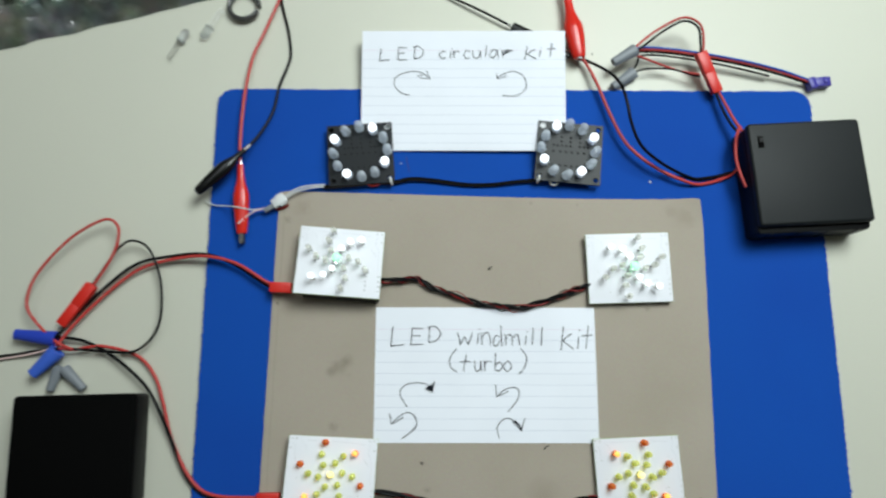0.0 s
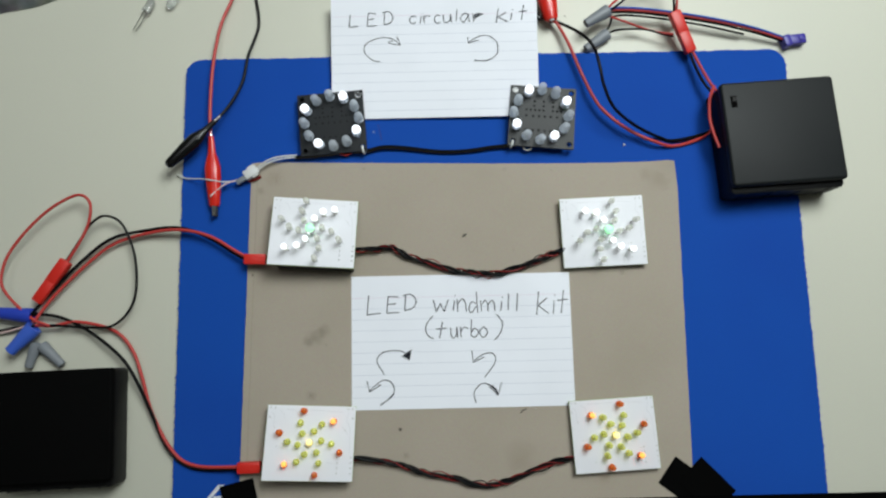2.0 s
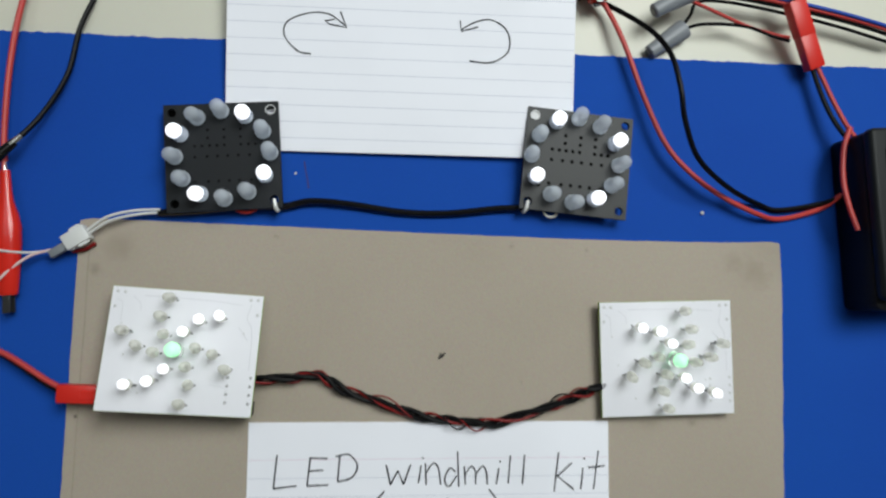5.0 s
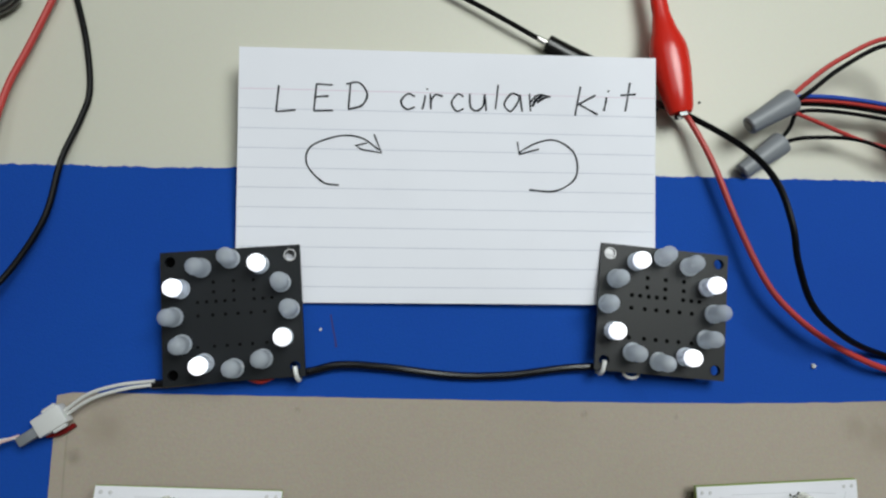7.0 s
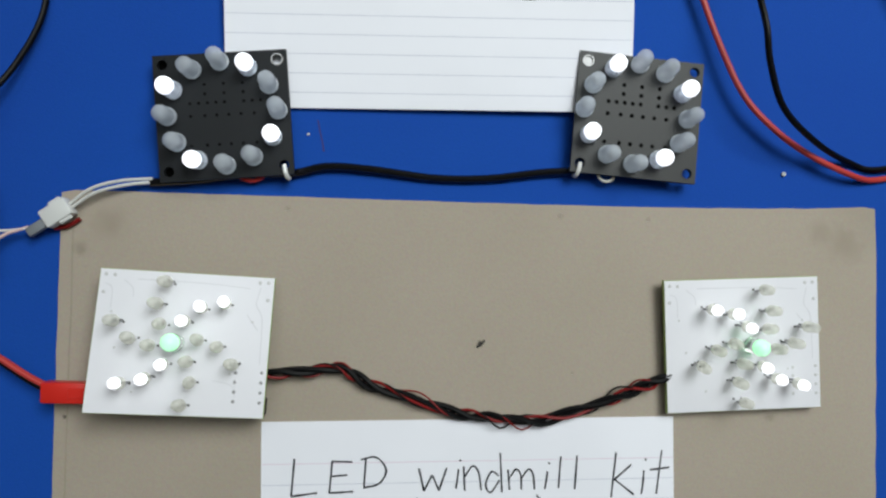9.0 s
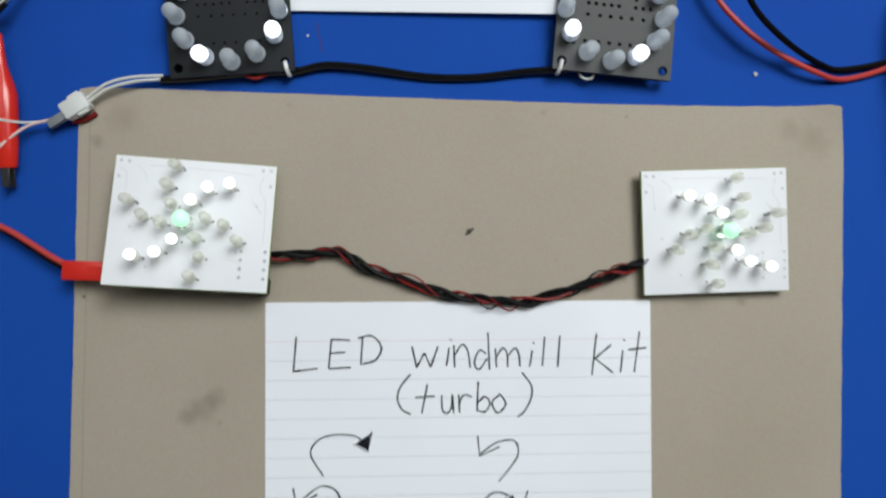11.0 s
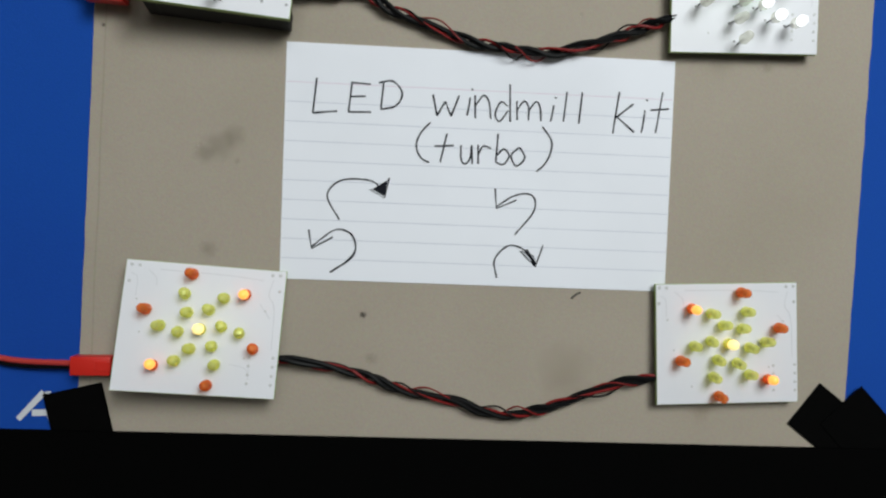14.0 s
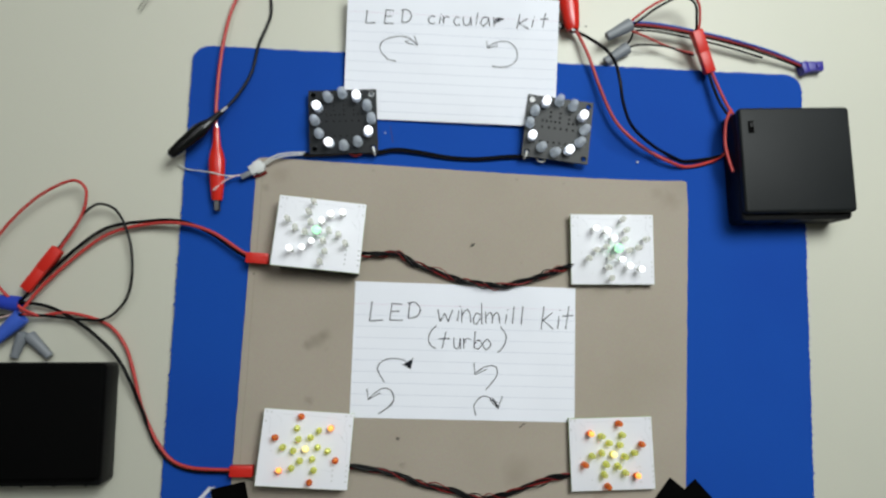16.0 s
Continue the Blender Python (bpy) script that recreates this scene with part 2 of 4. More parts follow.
def tube(points, radius, around=9, bm=None):
    """A round wire along a line, in millimetres."""
    bm = bm or bmesh.new()
    line = [Vector(q) for q in points]
    side = Vector((0, 0, 1))
    rings = []
    for k, q in enumerate(line):
        way = (line[min(k + 1, len(line) - 1)] - line[max(k - 1, 0)]).normalized()
        side = (side - way * side.dot(way))
        side = side.normalized() if side.length > 1e-6 else way.orthogonal().normalized()
        other = way.cross(side)
        rings.append([bm.verts.new((q + radius * (side * math.cos(2 * math.pi * j / around) + other * math.sin(2 * math.pi * j / around))) * MM) for j in range(around)])
    for a, b in zip(rings, rings[1:]):
        for j in range(around):
            bm.faces.new((a[j], a[(j + 1) % around], b[(j + 1) % around], b[j]))
    bm.faces.new(list(reversed(rings[0])))
    bm.faces.new(rings[-1])
    return bm


def wire(name, points, radius, mat, parent=None, label=""):
    return part(name, tube(curve_points(points), radius), mat, parent, label)


def strip(bm, line, width, z):
    """A flat stroke of ink or paint on a sheet, in millimetres."""
    line = [Vector((q[0], q[1], 0)) for q in line]
    last = None
    for k, q in enumerate(line):
        way = (line[min(k + 1, len(line) - 1)] - line[max(k - 1, 0)]).normalized()
        half = Vector((-way.y, way.x, 0)) * width * 0.5 * (0.85 + 0.3 * noise.noise(q * 0.6))
        pair = [bm.verts.new((q + half + Vector((0, 0, z))) * MM), bm.verts.new((q - half + Vector((0, 0, z))) * MM)]
        if last:
            bm.faces.new((last[0], last[1], pair[1], pair[0]))
        last = pair


def along(a, b, roll=0.0):
    """A pose at a whose z axis runs towards b, millimetres."""
    a, b = Vector(a) * MM, Vector(b) * MM
    return Matrix.Translation(a) @ (b - a).to_track_quat("Z", "Y").to_matrix().to_4x4() @ pose(0, 0, 0, 0, 0, roll)


# ---- room shell and desk ----
def room():
    def slab(name, x, y, z, wide, deep, high, mat, label):
        ob = part(name, block(wide * 1000, deep * 1000, high * 1000), mat, at=pose(x, y, z))
        tagged(ob, label, "room", kind="structure")
    slab("floor", 0, 0.3, -0.85, 4.4, 4.4, 0.1, CARPET, "dark grey carpeted floor under the desk")
    slab("ceiling", 0, 0.3, 1.75, 4.4, 4.4, 0.1, CEILING_PAINT, "plain white painted ceiling")
    slab("wall_north", 0, 2.45, -0.75, 4.4, 0.1, 2.5, WALL_PAINT, "plain off-white painted wall")
    slab("wall_south", 0, -1.85, -0.75, 4.4, 0.1, 2.5, WALL_PAINT, "plain off-white painted wall")
    slab("wall_east", 2.15, 0.3, -0.75, 0.1, 4.2, 2.5, WALL_PAINT, "plain off-white painted wall")
    slab("wall_west", -2.15, 0.3, -0.75, 0.1, 4.2, 2.5, WALL_PAINT, "plain off-white painted wall")


room()
desk = thing("desk", pose(0, 0.32, 0), "cream laminate desk top with faint scuffs", "desk")
part("desktop", block(1500, 800, 28, 2.0, base=-28), LAMINATE, desk)
for x in (-0.7, 0.7):
    for y in (-0.35, 0.35):
        part("leg", block(45, 45, 722, 2, base=-750), DARK_METAL, desk, at=pose(x, y, 0))


# ---- blue mat, chipboard, front strip, tape ----
def mat_sheet():
    """A foam mat with rounded corners and cut edges that waver slightly."""
    left, right, low, top, r, high = -139.5, 227.6, -40.0, 302.6, 9.5, 2.0
    edge = []
    corners = ((right - r, top - r, 0), (left + r, top - r, 90), (left + r, low + r, 180), (right - r, low + r, 270))
    for cx, cy, turn in corners:
        for k in range(9):
            a = radians(turn + 90 * k / 8)
            edge.append(Vector((cx + r * math.cos(a), cy + r * math.sin(a), 0)))
    fine = []
    for a, b in zip(edge, edge[1:] + edge[:1]):
        n = max(1, int((b - a).length / 0.7))
        fine += [a.lerp(b, k / n) for k in range(n)]
    bm = bmesh.new()
    outer = []
    for k, q in enumerate(fine):
        way = (fine[(k + 1) % len(fine)] - fine[k - 1]).normalized()
        out = Vector((way.y, -way.x, 0))
        wave = 0.35 * noise.noise(q * 0.17) + 0.3 * noise.noise(q * 0.6 + Vector((9, 0, 0)))
        if abs(way.y) > 0.9:
            wave += 0.9 * max(0, math.cos(q.y * 2 * math.pi / 4.3 + 2 * noise.noise(q * 0.05))) ** 4 * (0.55 + 0.9 * noise.noise(q * 0.21)) + 0.2 * noise.noise(q * 0.45)
        if abs(way.x) > 0.9:
            wave += 0.3 * noise.noise(q * 1.3)
        slip = Vector((0, 0.5 * min(1, max(0, -q.x / 60)) * min(1, max(0, (q.y - 200) / 90)) + 0.9 * min(1, max(0, q.x / 120)) * min(1, max(0, (q.y - 200) / 90)), 0))
        outer.append(q + out * wave - slip)
    low_ring = [bm.verts.new(q * MM) for q in outer]
    top_ring = [bm.verts.new((q + Vector((0, 0, high))) * MM) for q in outer]
    for k in range(len(outer)):
        n = (k + 1) % len(outer)
        bm.faces.new((low_ring[k], low_ring[n], top_ring[n], top_ring[k]))
    bm.faces.new(top_ring)
    bm.faces.new(list(reversed(low_ring)))
    return bm


mat = thing("blue_mat", pose(0, 0, 0.0002), "blue foam desk mat with rounded corners and rough cut edges", "mat")
part("foam_sheet", mat_sheet(), FOAM, mat)
logo = bmesh.new()
for stroke in (((-120.9, 42.0), (-112.9, 51.0)), ((-112.0, 51.2), (-110.4, 42.3)), ((-116.6, 44.2), (-110.6, 44.4))):
    strip(logo, stroke, 2.6, 2.15)
part("printed_mark", logo, LOGO_WHITE, mat, "white printed mark")

def card_sheet(wide, deep, thick):
    """A board whose far edge bows in and whose far right corner is bent up along a fold."""
    bm = bmesh.new()
    nx, ny = 64, 50
    grid = []
    for i in range(nx + 1):
        col = []
        for j in range(ny + 1):
            x, y = wide * (i / nx - 0.5), deep * (j / ny - 0.5)
            far = (j / ny) ** 6
            u = 2 * i / nx - 1
            y += far * (0.9 * max(u, 0) ** 4 - 1.5 * (1 - u * u) * (0.55 + 0.45 * u))
            if j in (0, ny):
                y += 0.22 * noise.noise(Vector((x * 0.15, j, 0)))
            if i in (0, nx):
                x += 0.25 * noise.noise(Vector((i, y * 0.12, 0)))
            fold = max(0.0, (x - wide / 2) + (y - deep / 2) + 15.0) * 0.707
            z = thick + 0.14 * fold
            x -= 0.16 * fold
            if j == ny and i in (0, nx):
                y -= 0.8
            col.append(bm.verts.new(Vector((x, y, z)) * MM))
        grid.append(col)
    for i in range(nx):
        for j in range(ny):
            bm.faces.new((grid[i][j], grid[i + 1][j], grid[i + 1][j + 1], grid[i][j + 1]))
    under = bmesh.ops.extrude_face_region(bm, geom=bm.faces[:])
    for v in under["geom"]:
        if isinstance(v, bmesh.types.BMVert):
            v.co.z -= thick * MM
    bmesh.ops.recalc_face_normals(bm, faces=bm.faces[:])
    return bm


board = thing("chipboard_sheet", pose(0.0267, 0.1324, 0.0022, 0, 0, -1.1), "grey-brown chipboard backing sheet with small stains, lying on the mat", "cardboard")
part("sheet", card_sheet(254.0, 203.2, 0.9), BOARD, board)
for x, y, r, m in ((-0.4, 57.2, 1.5, SMUDGE), (28.4, 48.4, 0.8, GRIME), (-37.4, -53.8, 1.7, FAINT), (-86.6, -2.0, 7.0, GRIME), (-82, 1.6, 5.5, GRIME), (-91, -4.6, 4.5, GRIME), (-80.3, -6.4, 1.4, GRIME), (-88, -35, 4.0, GRIME), (-121, 84, 3.4, GRIME), (60, 2, 1.5, GRIME), (-34, -68, 3.0, GRIME), (92, 35, 2.5, GRIME), (117, 91, 10.0, WORN), (108, 94, 6.0, WORN), (-113, 92, 8.0, WORN), (-60, 97.6, 1.4, GRIME), (24, 97.2, 1.6, GRIME), (52, 96.8, 1.2, GRIME), (-124.0, 34, 1.0, FAINT), (-70, 44, 12.0, WORN), (70, 62, 13.0, WORN), (30, -70, 14.0, WORN), (-98, 60, 10.0, WORN)):
    bm = bmesh.new()
    bm.faces.new([bm.verts.new((math.cos(k * 0.3927), 0.85 * math.sin(k * 0.3927), 0)) for k in range(16)])
    part("stain", bm, m, board, at=pose(x * MM, y * MM, 0.00098, 0, 0, x * 7) @ Matrix.Scale(r * MM, 4))

# The sheet stays flat here; the fold's shade is drawn as a darker strip.
crease = bmesh.new()
strip(crease, [(-123.3 + 0.3 * noise.noise(Vector((0, j * 0.3, 0))), 99 - 6.6 * j, 0) for j in range(30)], 0.6, 0.95)
part("crease", crease, CREASE_SHADE, board, "pressed crease line")
for stroke in (((-1.7, 56.0), (-0.6, 56.6), (0.5, 57.6), (0.9, 58.3)), ((30.9, -44.9), (31.9, -44.0), (32.9, -43.2), (34.1, -42.7))):
    tick = bmesh.new()
    strip(tick, curve_points([(*q, 0) for q in stroke], 4), 0.75, 1.0)
    part("ink_tick", tick, SPECK_DARK, board, "short dark ink tick")
# Scratch line on the mat, drawn as a flat dark violet strip.
pen = bmesh.new()
strip(pen, [(-22.6, 258.5), (-22.0, 255.0), (-21.2, 251.5), (-20.8, 248.8)], 0.6, 2.12)
part("scratch_mark", pen, SCRATCH_VIOLET, mat, "faint violet scratch mark")

strip_bar = thing("black_strip", pose(0.02, -0.0206, 0.0033), "long black strip along the front edge of the desk mat", "strip")
part("bar", block(1000, 120, 2.0, 0.6), BLACK_MATT, strip_bar)
for x, y, wide, deep, turn, z in ((147.6, 46.6, 17.6, 25, 53, 3.4), (159.4, 44.6, 19.2, 26, 44, 3.75), (-100.6, 41.1, 19, 24, 14, 3.4)):
    tape = part("tape_piece", block(wide, deep, 0.3, 0.1, 1), TAPE, at=pose(x * MM, y * MM, z * MM, 0, 0, turn))
    tagged(tape, "short piece of black tape holding down the chipboard corner", "tape", "tape pieces at the corners")

for x, y, r, z, m, label in ((94.0, 327.1, 0.45, 0.1, SPECK_DARK, "tiny dark speck on the desk"), (125.1, 242.9, 0.8, 2.3, SPECK_LIGHT, "tiny pale crumb on the blue mat"), (-25.5, 254.0, 0.5, 2.3, SPECK_LIGHT, "tiny pale crumb on the blue mat")):
    bm = bmesh.new()
    bmesh.ops.create_icosphere(bm, subdivisions=1, radius=r * MM)
    for v in bm.verts:
        v.co *= random.uniform(0.7, 1.2)
    tagged(part("crumb", bm, m, at=pose(x * MM, y * MM, (z + 0.3 * r) * MM)), label, "speck")

# ---- handwriting ----
GLYPH = {}
GLYPH["L"] = [[(0.12, 1), (0, 0)], [(0, 0), (1, 0.08)]]
GLYPH["E"] = [[(0.12, 1), (0, 0)], [(0, 0), (1, 0.03)], [(0.1, 1), (0.95, 0.97)], [(0.05, 0.52), (0.75, 0.56)]]
GLYPH["D"] = [[(0.2, 0.95), (0.12, 0.05)], [(0, 0.93), (0.6, 1), (1, 0.6), (0.75, 0.15), (0.1, 0)]]
GLYPH["K"] = [[(0.2, 1), (0.05, 0.4), (-0.04, 0)], [(0.9, 0.72), (0.08, 0.38)], [(0.12, 0.4), (1, 0.05)]]
GLYPH["c"] = [[(1, 0.85), (0.5, 1), (0, 0.5), (0.4, 0), (1, 0.15)]]
GLYPH["i"] = [[(1.3, 0.66), (0.5, 0.3), (-0.5, 0)], [(1.9, 0.98), (2.9, 0.93)]]
GLYPH["r"] = [[(0, 1), (0.06, 0)], [(0.04, 0.5), (0.4, 0.95), (1, 0.85)]]
GLYPH["u"] = [[(0, 1), (0.05, 0.25), (0.4, 0), (0.8, 0.3), (0.9, 1)], [(0.9, 1), (1, 0)]]
GLYPH["l"] = [[(0.9, 1), (-0.7, 0)]]
GLYPH["a"] = [[(0.85, 0.9), (0.4, 1), (0, 0.4), (0.35, 0), (0.75, 0.5), (0.88, 0.95)], [(0.88, 0.95), (1, 0)]]
GLYPH["t"] = [[(0.62, 1), (0.32, 0)], [(0, 0.55), (1, 0.6)]]
GLYPH["w"] = [[(0, 1), (0.18, 0)], [(0.18, 0), (0.48, 0.7)], [(0.48, 0.7), (0.72, 0)], [(0.72, 0), (1, 1)]]
GLYPH["n"] = [[(0, 1), (0.06, 0)], [(0.05, 0.55), (0.5, 1), (0.85, 0.75), (1, 0)]]
GLYPH["d"] = [[(0.8, 0.42), (0.35, 0.52), (0, 0.2), (0.3, 0), (0.85, 0.3)], [(0.9, 1), (1, 0)]]
GLYPH["m"] = [[(0, 1), (0.05, 0)], [(0.04, 0.55), (0.3, 1), (0.48, 0.7), (0.5, 0)], [(0.5, 0.55), (0.78, 1), (0.95, 0.7), (1, 0)]]
GLYPH["b"] = [[(0.1, 1), (0, 0.05)], [(0, 0.05), (0.6, 0), (1, 0.28), (0.6, 0.5), (0.08, 0.3)]]
GLYPH["o"] = [[(0.6, 1), (0, 0.55), (0.4, 0), (1, 0.45), (0.6, 1)]]
GLYPH["("] = [[(1, 1), (0.25, 0.7), (0, 0.4), (0.35, 0.12), (1, 0)]]
GLYPH[")"] = [[(0.3, 1), (0.95, 0.7), (0.9, 0.4), (0.5, 0.15), (0, 0)]]


def word(card, letters, width=0.66, z=0.62):
    """Letters (sign, x0, y0, x1, y1) written on a card in one pen."""
    for sign, x0, y0, x1, y1 in letters:
        bm = bmesh.new()
        for stroke in GLYPH[sign]:
            wide = max(x1 - x0, 0.5)
            line = [(x0 + u * wide, y0 + v * (y1 - y0), 0) for u, v in stroke]
            strip(bm, curve_points(line, 7 if len(line) > 2 else 4), width, z)
            z += 0.0006
        part("letter_" + sign.lower() if sign.isalpha() else "bracket", bm, INK, card)


def arrow(card, line, head, fill=False, width=0.6, z=0.64):
    bm = bmesh.new()
    strip(bm, curve_points([(*q, 0) for q in line], 7), width, z)
    strip(bm, [(*q, 0) for q in head], width * 1.1, z + 0.002)
    if fill:
        mid = sum((Vector(q) for q in head[:3]), Vector((0, 0))) / 3
        bm.faces.new([bm.verts.new(Vector((*mid.lerp(Vector(q), 0.8), z + 0.004)) * MM) for q in head[:3]])
    part("drawn_arrow", bm, INK, card)


def index_card(m, label, lines=10, top=63.5, gap=6.3, wide=127.0, deep=76.2):
    """A ruled 5 by 3 inch card, its near left corner at the origin."""
    card = thing("index_card", m, label, "card", "index cards")
    bm = bmesh.new()
    nx, ny = 26, 16
    grid = [[None] * (ny + 1) for _ in range(nx + 1)]
    for i in range(nx + 1):
        for j in range(ny + 1):
            grid[i][j] = bm.verts.new(Vector((wide * i / nx, deep * j / ny, 0.55)) * MM)
    for i in range(nx):
        for j in range(ny):
            bm.faces.new((grid[i][j], grid[i + 1][j], grid[i + 1][j + 1], grid[i][j + 1]))
    under = bmesh.ops.extrude_face_region(bm, geom=bm.faces[:])
    for v in under["geom"]:
        if isinstance(v, bmesh.types.BMVert):
            v.co.z -= 0.3 * MM
    bmesh.ops.recalc_face_normals(bm, faces=bm.faces[:])
    part("paper", bm, PAPER, card)
    for k in range(lines):
        bm = bmesh.new()
        strip(bm, [(0.3 + (wide - 0.6) * j / 30, top - gap * k, 0) for j in range(31)], 0.27, 0.585)
        part("ruled_line", bm, RULE_BLUE if k else RULE_PINK, card)
    return card


card = index_card(pose(-0.039, 0.0903, 0.0029), "white ruled index card with handwritten windmill kit title and arrows")
word(card, [('L', 9.0, 53.8, 16.8, 65.1), ('E', 20.4, 54.6, 27.6, 64.1), ('D', 29.9, 55.9, 37.5, 65.1)])
word(card, [('w', 47.5, 54.7, 56.0, 61.5), ('i', 59.0, 55.2, 59.1, 64.1), ('n', 61.2, 54.5, 66.6, 61.9), ('d', 68.0, 53.8, 73.0, 65.9), ('m', 74.9, 54.5, 83.1, 60.7), ('i', 86.5, 54.5, 86.6, 62.7), ('l', 90.9, 54.7, 90.9, 64.4), ('l', 96.0, 54.3, 96.0, 64.6)])
word(card, [('K', 107.4, 51.6, 114.2, 65.3), ('i', 116.9, 52.3, 116.9, 63.5), ('t', 119.4, 52.4, 125.6, 65.8)])
word(card, [('(', 42.7, 39.4, 47.0, 52.5), ('t', 48.6, 39.6, 54.9, 49.1), ('u', 57.2, 39.5, 61.1, 45.6), ('r', 62.8, 39.7, 67.1, 45.8), ('b', 68.8, 39.9, 73.1, 49.8), ('o', 73.8, 39.5, 78.3, 45.7), (')', 82.3, 38.0, 87.1, 52.7)])
arrow(card, [(18.6, 19.8), (14.5, 27.4), (18.9, 32.5), (28.1, 32.8), (32.3, 30.0)], [(34.3, 33.9), (33.0, 27.4), (28.2, 29.9), (33.4, 30.4), (32.8, 28.2), (33.5, 32.4), (31.2, 29.2), (33.2, 29.4), (32.0, 28.6)], True)
arrow(card, [(76.0, 17.0), (82.0, 24.9), (81.3, 30.1), (75.6, 29.9), (69.6, 26.0)], [(69.0, 31.9), (69.6, 25.4), (76.2, 28.4)])
arrow(card, [(16.1, 2.5), (23.6, 8.3), (23.1, 14.7), (17.5, 16.4), (9.8, 10.5)], [(8.9, 16.1), (10.0, 10.1), (16.7, 14.0)])
again = bmesh.new()
strip(again, curve_points([(16.6, 2.6, 0), (21.6, 6.6, 0), (24.2, 10.6, 0), (22.6, 15.0, 0), (19.4, 16.6, 0)], 6), 0.45, 0.65)
part("drawn_arrow", again, INK, card)
arrow(card, [(70.6, 2.7), (69.7, 8.6), (74.3, 13.4), (80.0, 11.7), (82.9, 7.1)], [(85.5, 13.8), (83.3, 6.6), (78.1, 11.7), (82.5, 10.2), (83.4, 7.6), (79.6, 11.6), (82.8, 8.6), (80.2, 12.4), (83.2, 7.2), (84.4, 10.4)])
card = index_card(pose(-0.0503, 0.2620, 0.0028, 5.74, -1.0, -0.27), "white ruled index card propped on a clip, handwritten circular kit title", 11, 62.7, 5.8, 124.8, 75.0)
word(card, [('L', 11.0, 56.0, 16.7, 63.8), ('E', 22.0, 56.5, 27.7, 64.5), ('D', 31.4, 57.2, 37.6, 65.2)])
word(card, [('c', 47.6, 57.6, 51.7, 62.2), ('i', 54.2, 57.7, 54.3, 64.0), ('r', 56.3, 57.7, 60.1, 62.4), ('c', 62.7, 57.4, 66.3, 62.5), ('u', 68.1, 57.6, 73.1, 62.7), ('l', 76.2, 58.2, 76.5, 65.7), ('a', 78.5, 57.7, 83.9, 63.0), ('r', 86.1, 57.9, 92.5, 63.1)])
blot = bmesh.new()
strip(blot, [(87.0, 59.3), (88.0, 61.4), (90.0, 62.8), (91.8, 62.4), (89.9, 61.7), (88.6, 60.7), (88.0, 61.8)], 1.0, 0.66)
part("ink_blot", blot, INK, card)
word(card, [('K', 100.3, 56.9, 106.9, 65.6), ('i', 109.0, 58.4, 109.3, 64.8), ('t', 113.9, 58.5, 118.6, 67.3)])
arrow(card, [(29.6, 34.6), (24.9, 35.5), (20.2, 40.7), (21.4, 46.0), (29.6, 49.2), (36.2, 48.7), (41.4, 45.2)], [(39.8, 49.9), (42.0, 44.4), (36.2, 45.3), (34.3, 46.4), (37.8, 47.3)])
arrow(card, [(86.3, 34.2), (94.3, 34.0), (100.3, 38.2), (99.9, 45.3), (94.2, 49.2), (88.3, 48.3), (83.1, 45.4)], [(82.6, 48.5), (83.1, 44.8), (89.1, 46.5)])


# ---- light-emitting diodes ----
def led(parent, x, y, z, radius, mat, leg=1.5, lean=(0, 0), glow=None):
    """A round-nosed diode on two legs, its flange at height z above the board; glow lights its nose."""
    r = radius
    tall = 8.0 if r > 2 else 5.0
    nose = [(tall - r + r * math.sin(radians(a)), max(r * math.cos(radians(a)), 0.05)) for a in (0, 20, 40, 58, 74, 90)]
    low = [(0, r * 1.14), (0.9, r * 1.14), (1.0, r), (tall - r - 0.9, r)]
    body = part("led", lathe(low if glow else [*low, *nose], 16), mat, parent, at=pose(x * MM, y * MM, z * MM, lean[0], lean[1], 25))
    if glow:
        part("glowing_nose", lathe([(tall - r - 0.9, r * 1.03), *[(h, q * 1.03) for h, q in nose]], 16), glow, body, "lit nose of the diode")
    elif mat in (LED_YELLOW, LED_ORANGE):
        part("reflector_cup", lathe([(tall * 0.12, 0.3), (tall * 0.42, 0.35), (tall * 0.5, 0.7)], 8), SOLDER, body)
    # Long leads take a darker metal, the shadow on them put into colour.
    for side in (-1, 1):
        part("lead", tube([(side * r * 0.42, 0, -leg), (side * r * 0.42, 0, 0.2)], 0.26, 6), DARK_METAL if leg > 3 else SOLDER, body)
    return body


LED_DATA = {}


def solder_dot(parent, x, y, r, z, mat, name="solder_dot"):
    key = (round(r, 2), mat.name)
    if key not in LED_DATA:
        LED_DATA[key] = mesh_of(lathe([(0, r), (0.08, r * 0.9), (0.12, r * 0.5)], 10), name, mat)
    ob = new(name, LED_DATA[key])
    ob.parent = parent
    ob.matrix_local = pose(x * MM, y * MM, z * MM)
    return ob


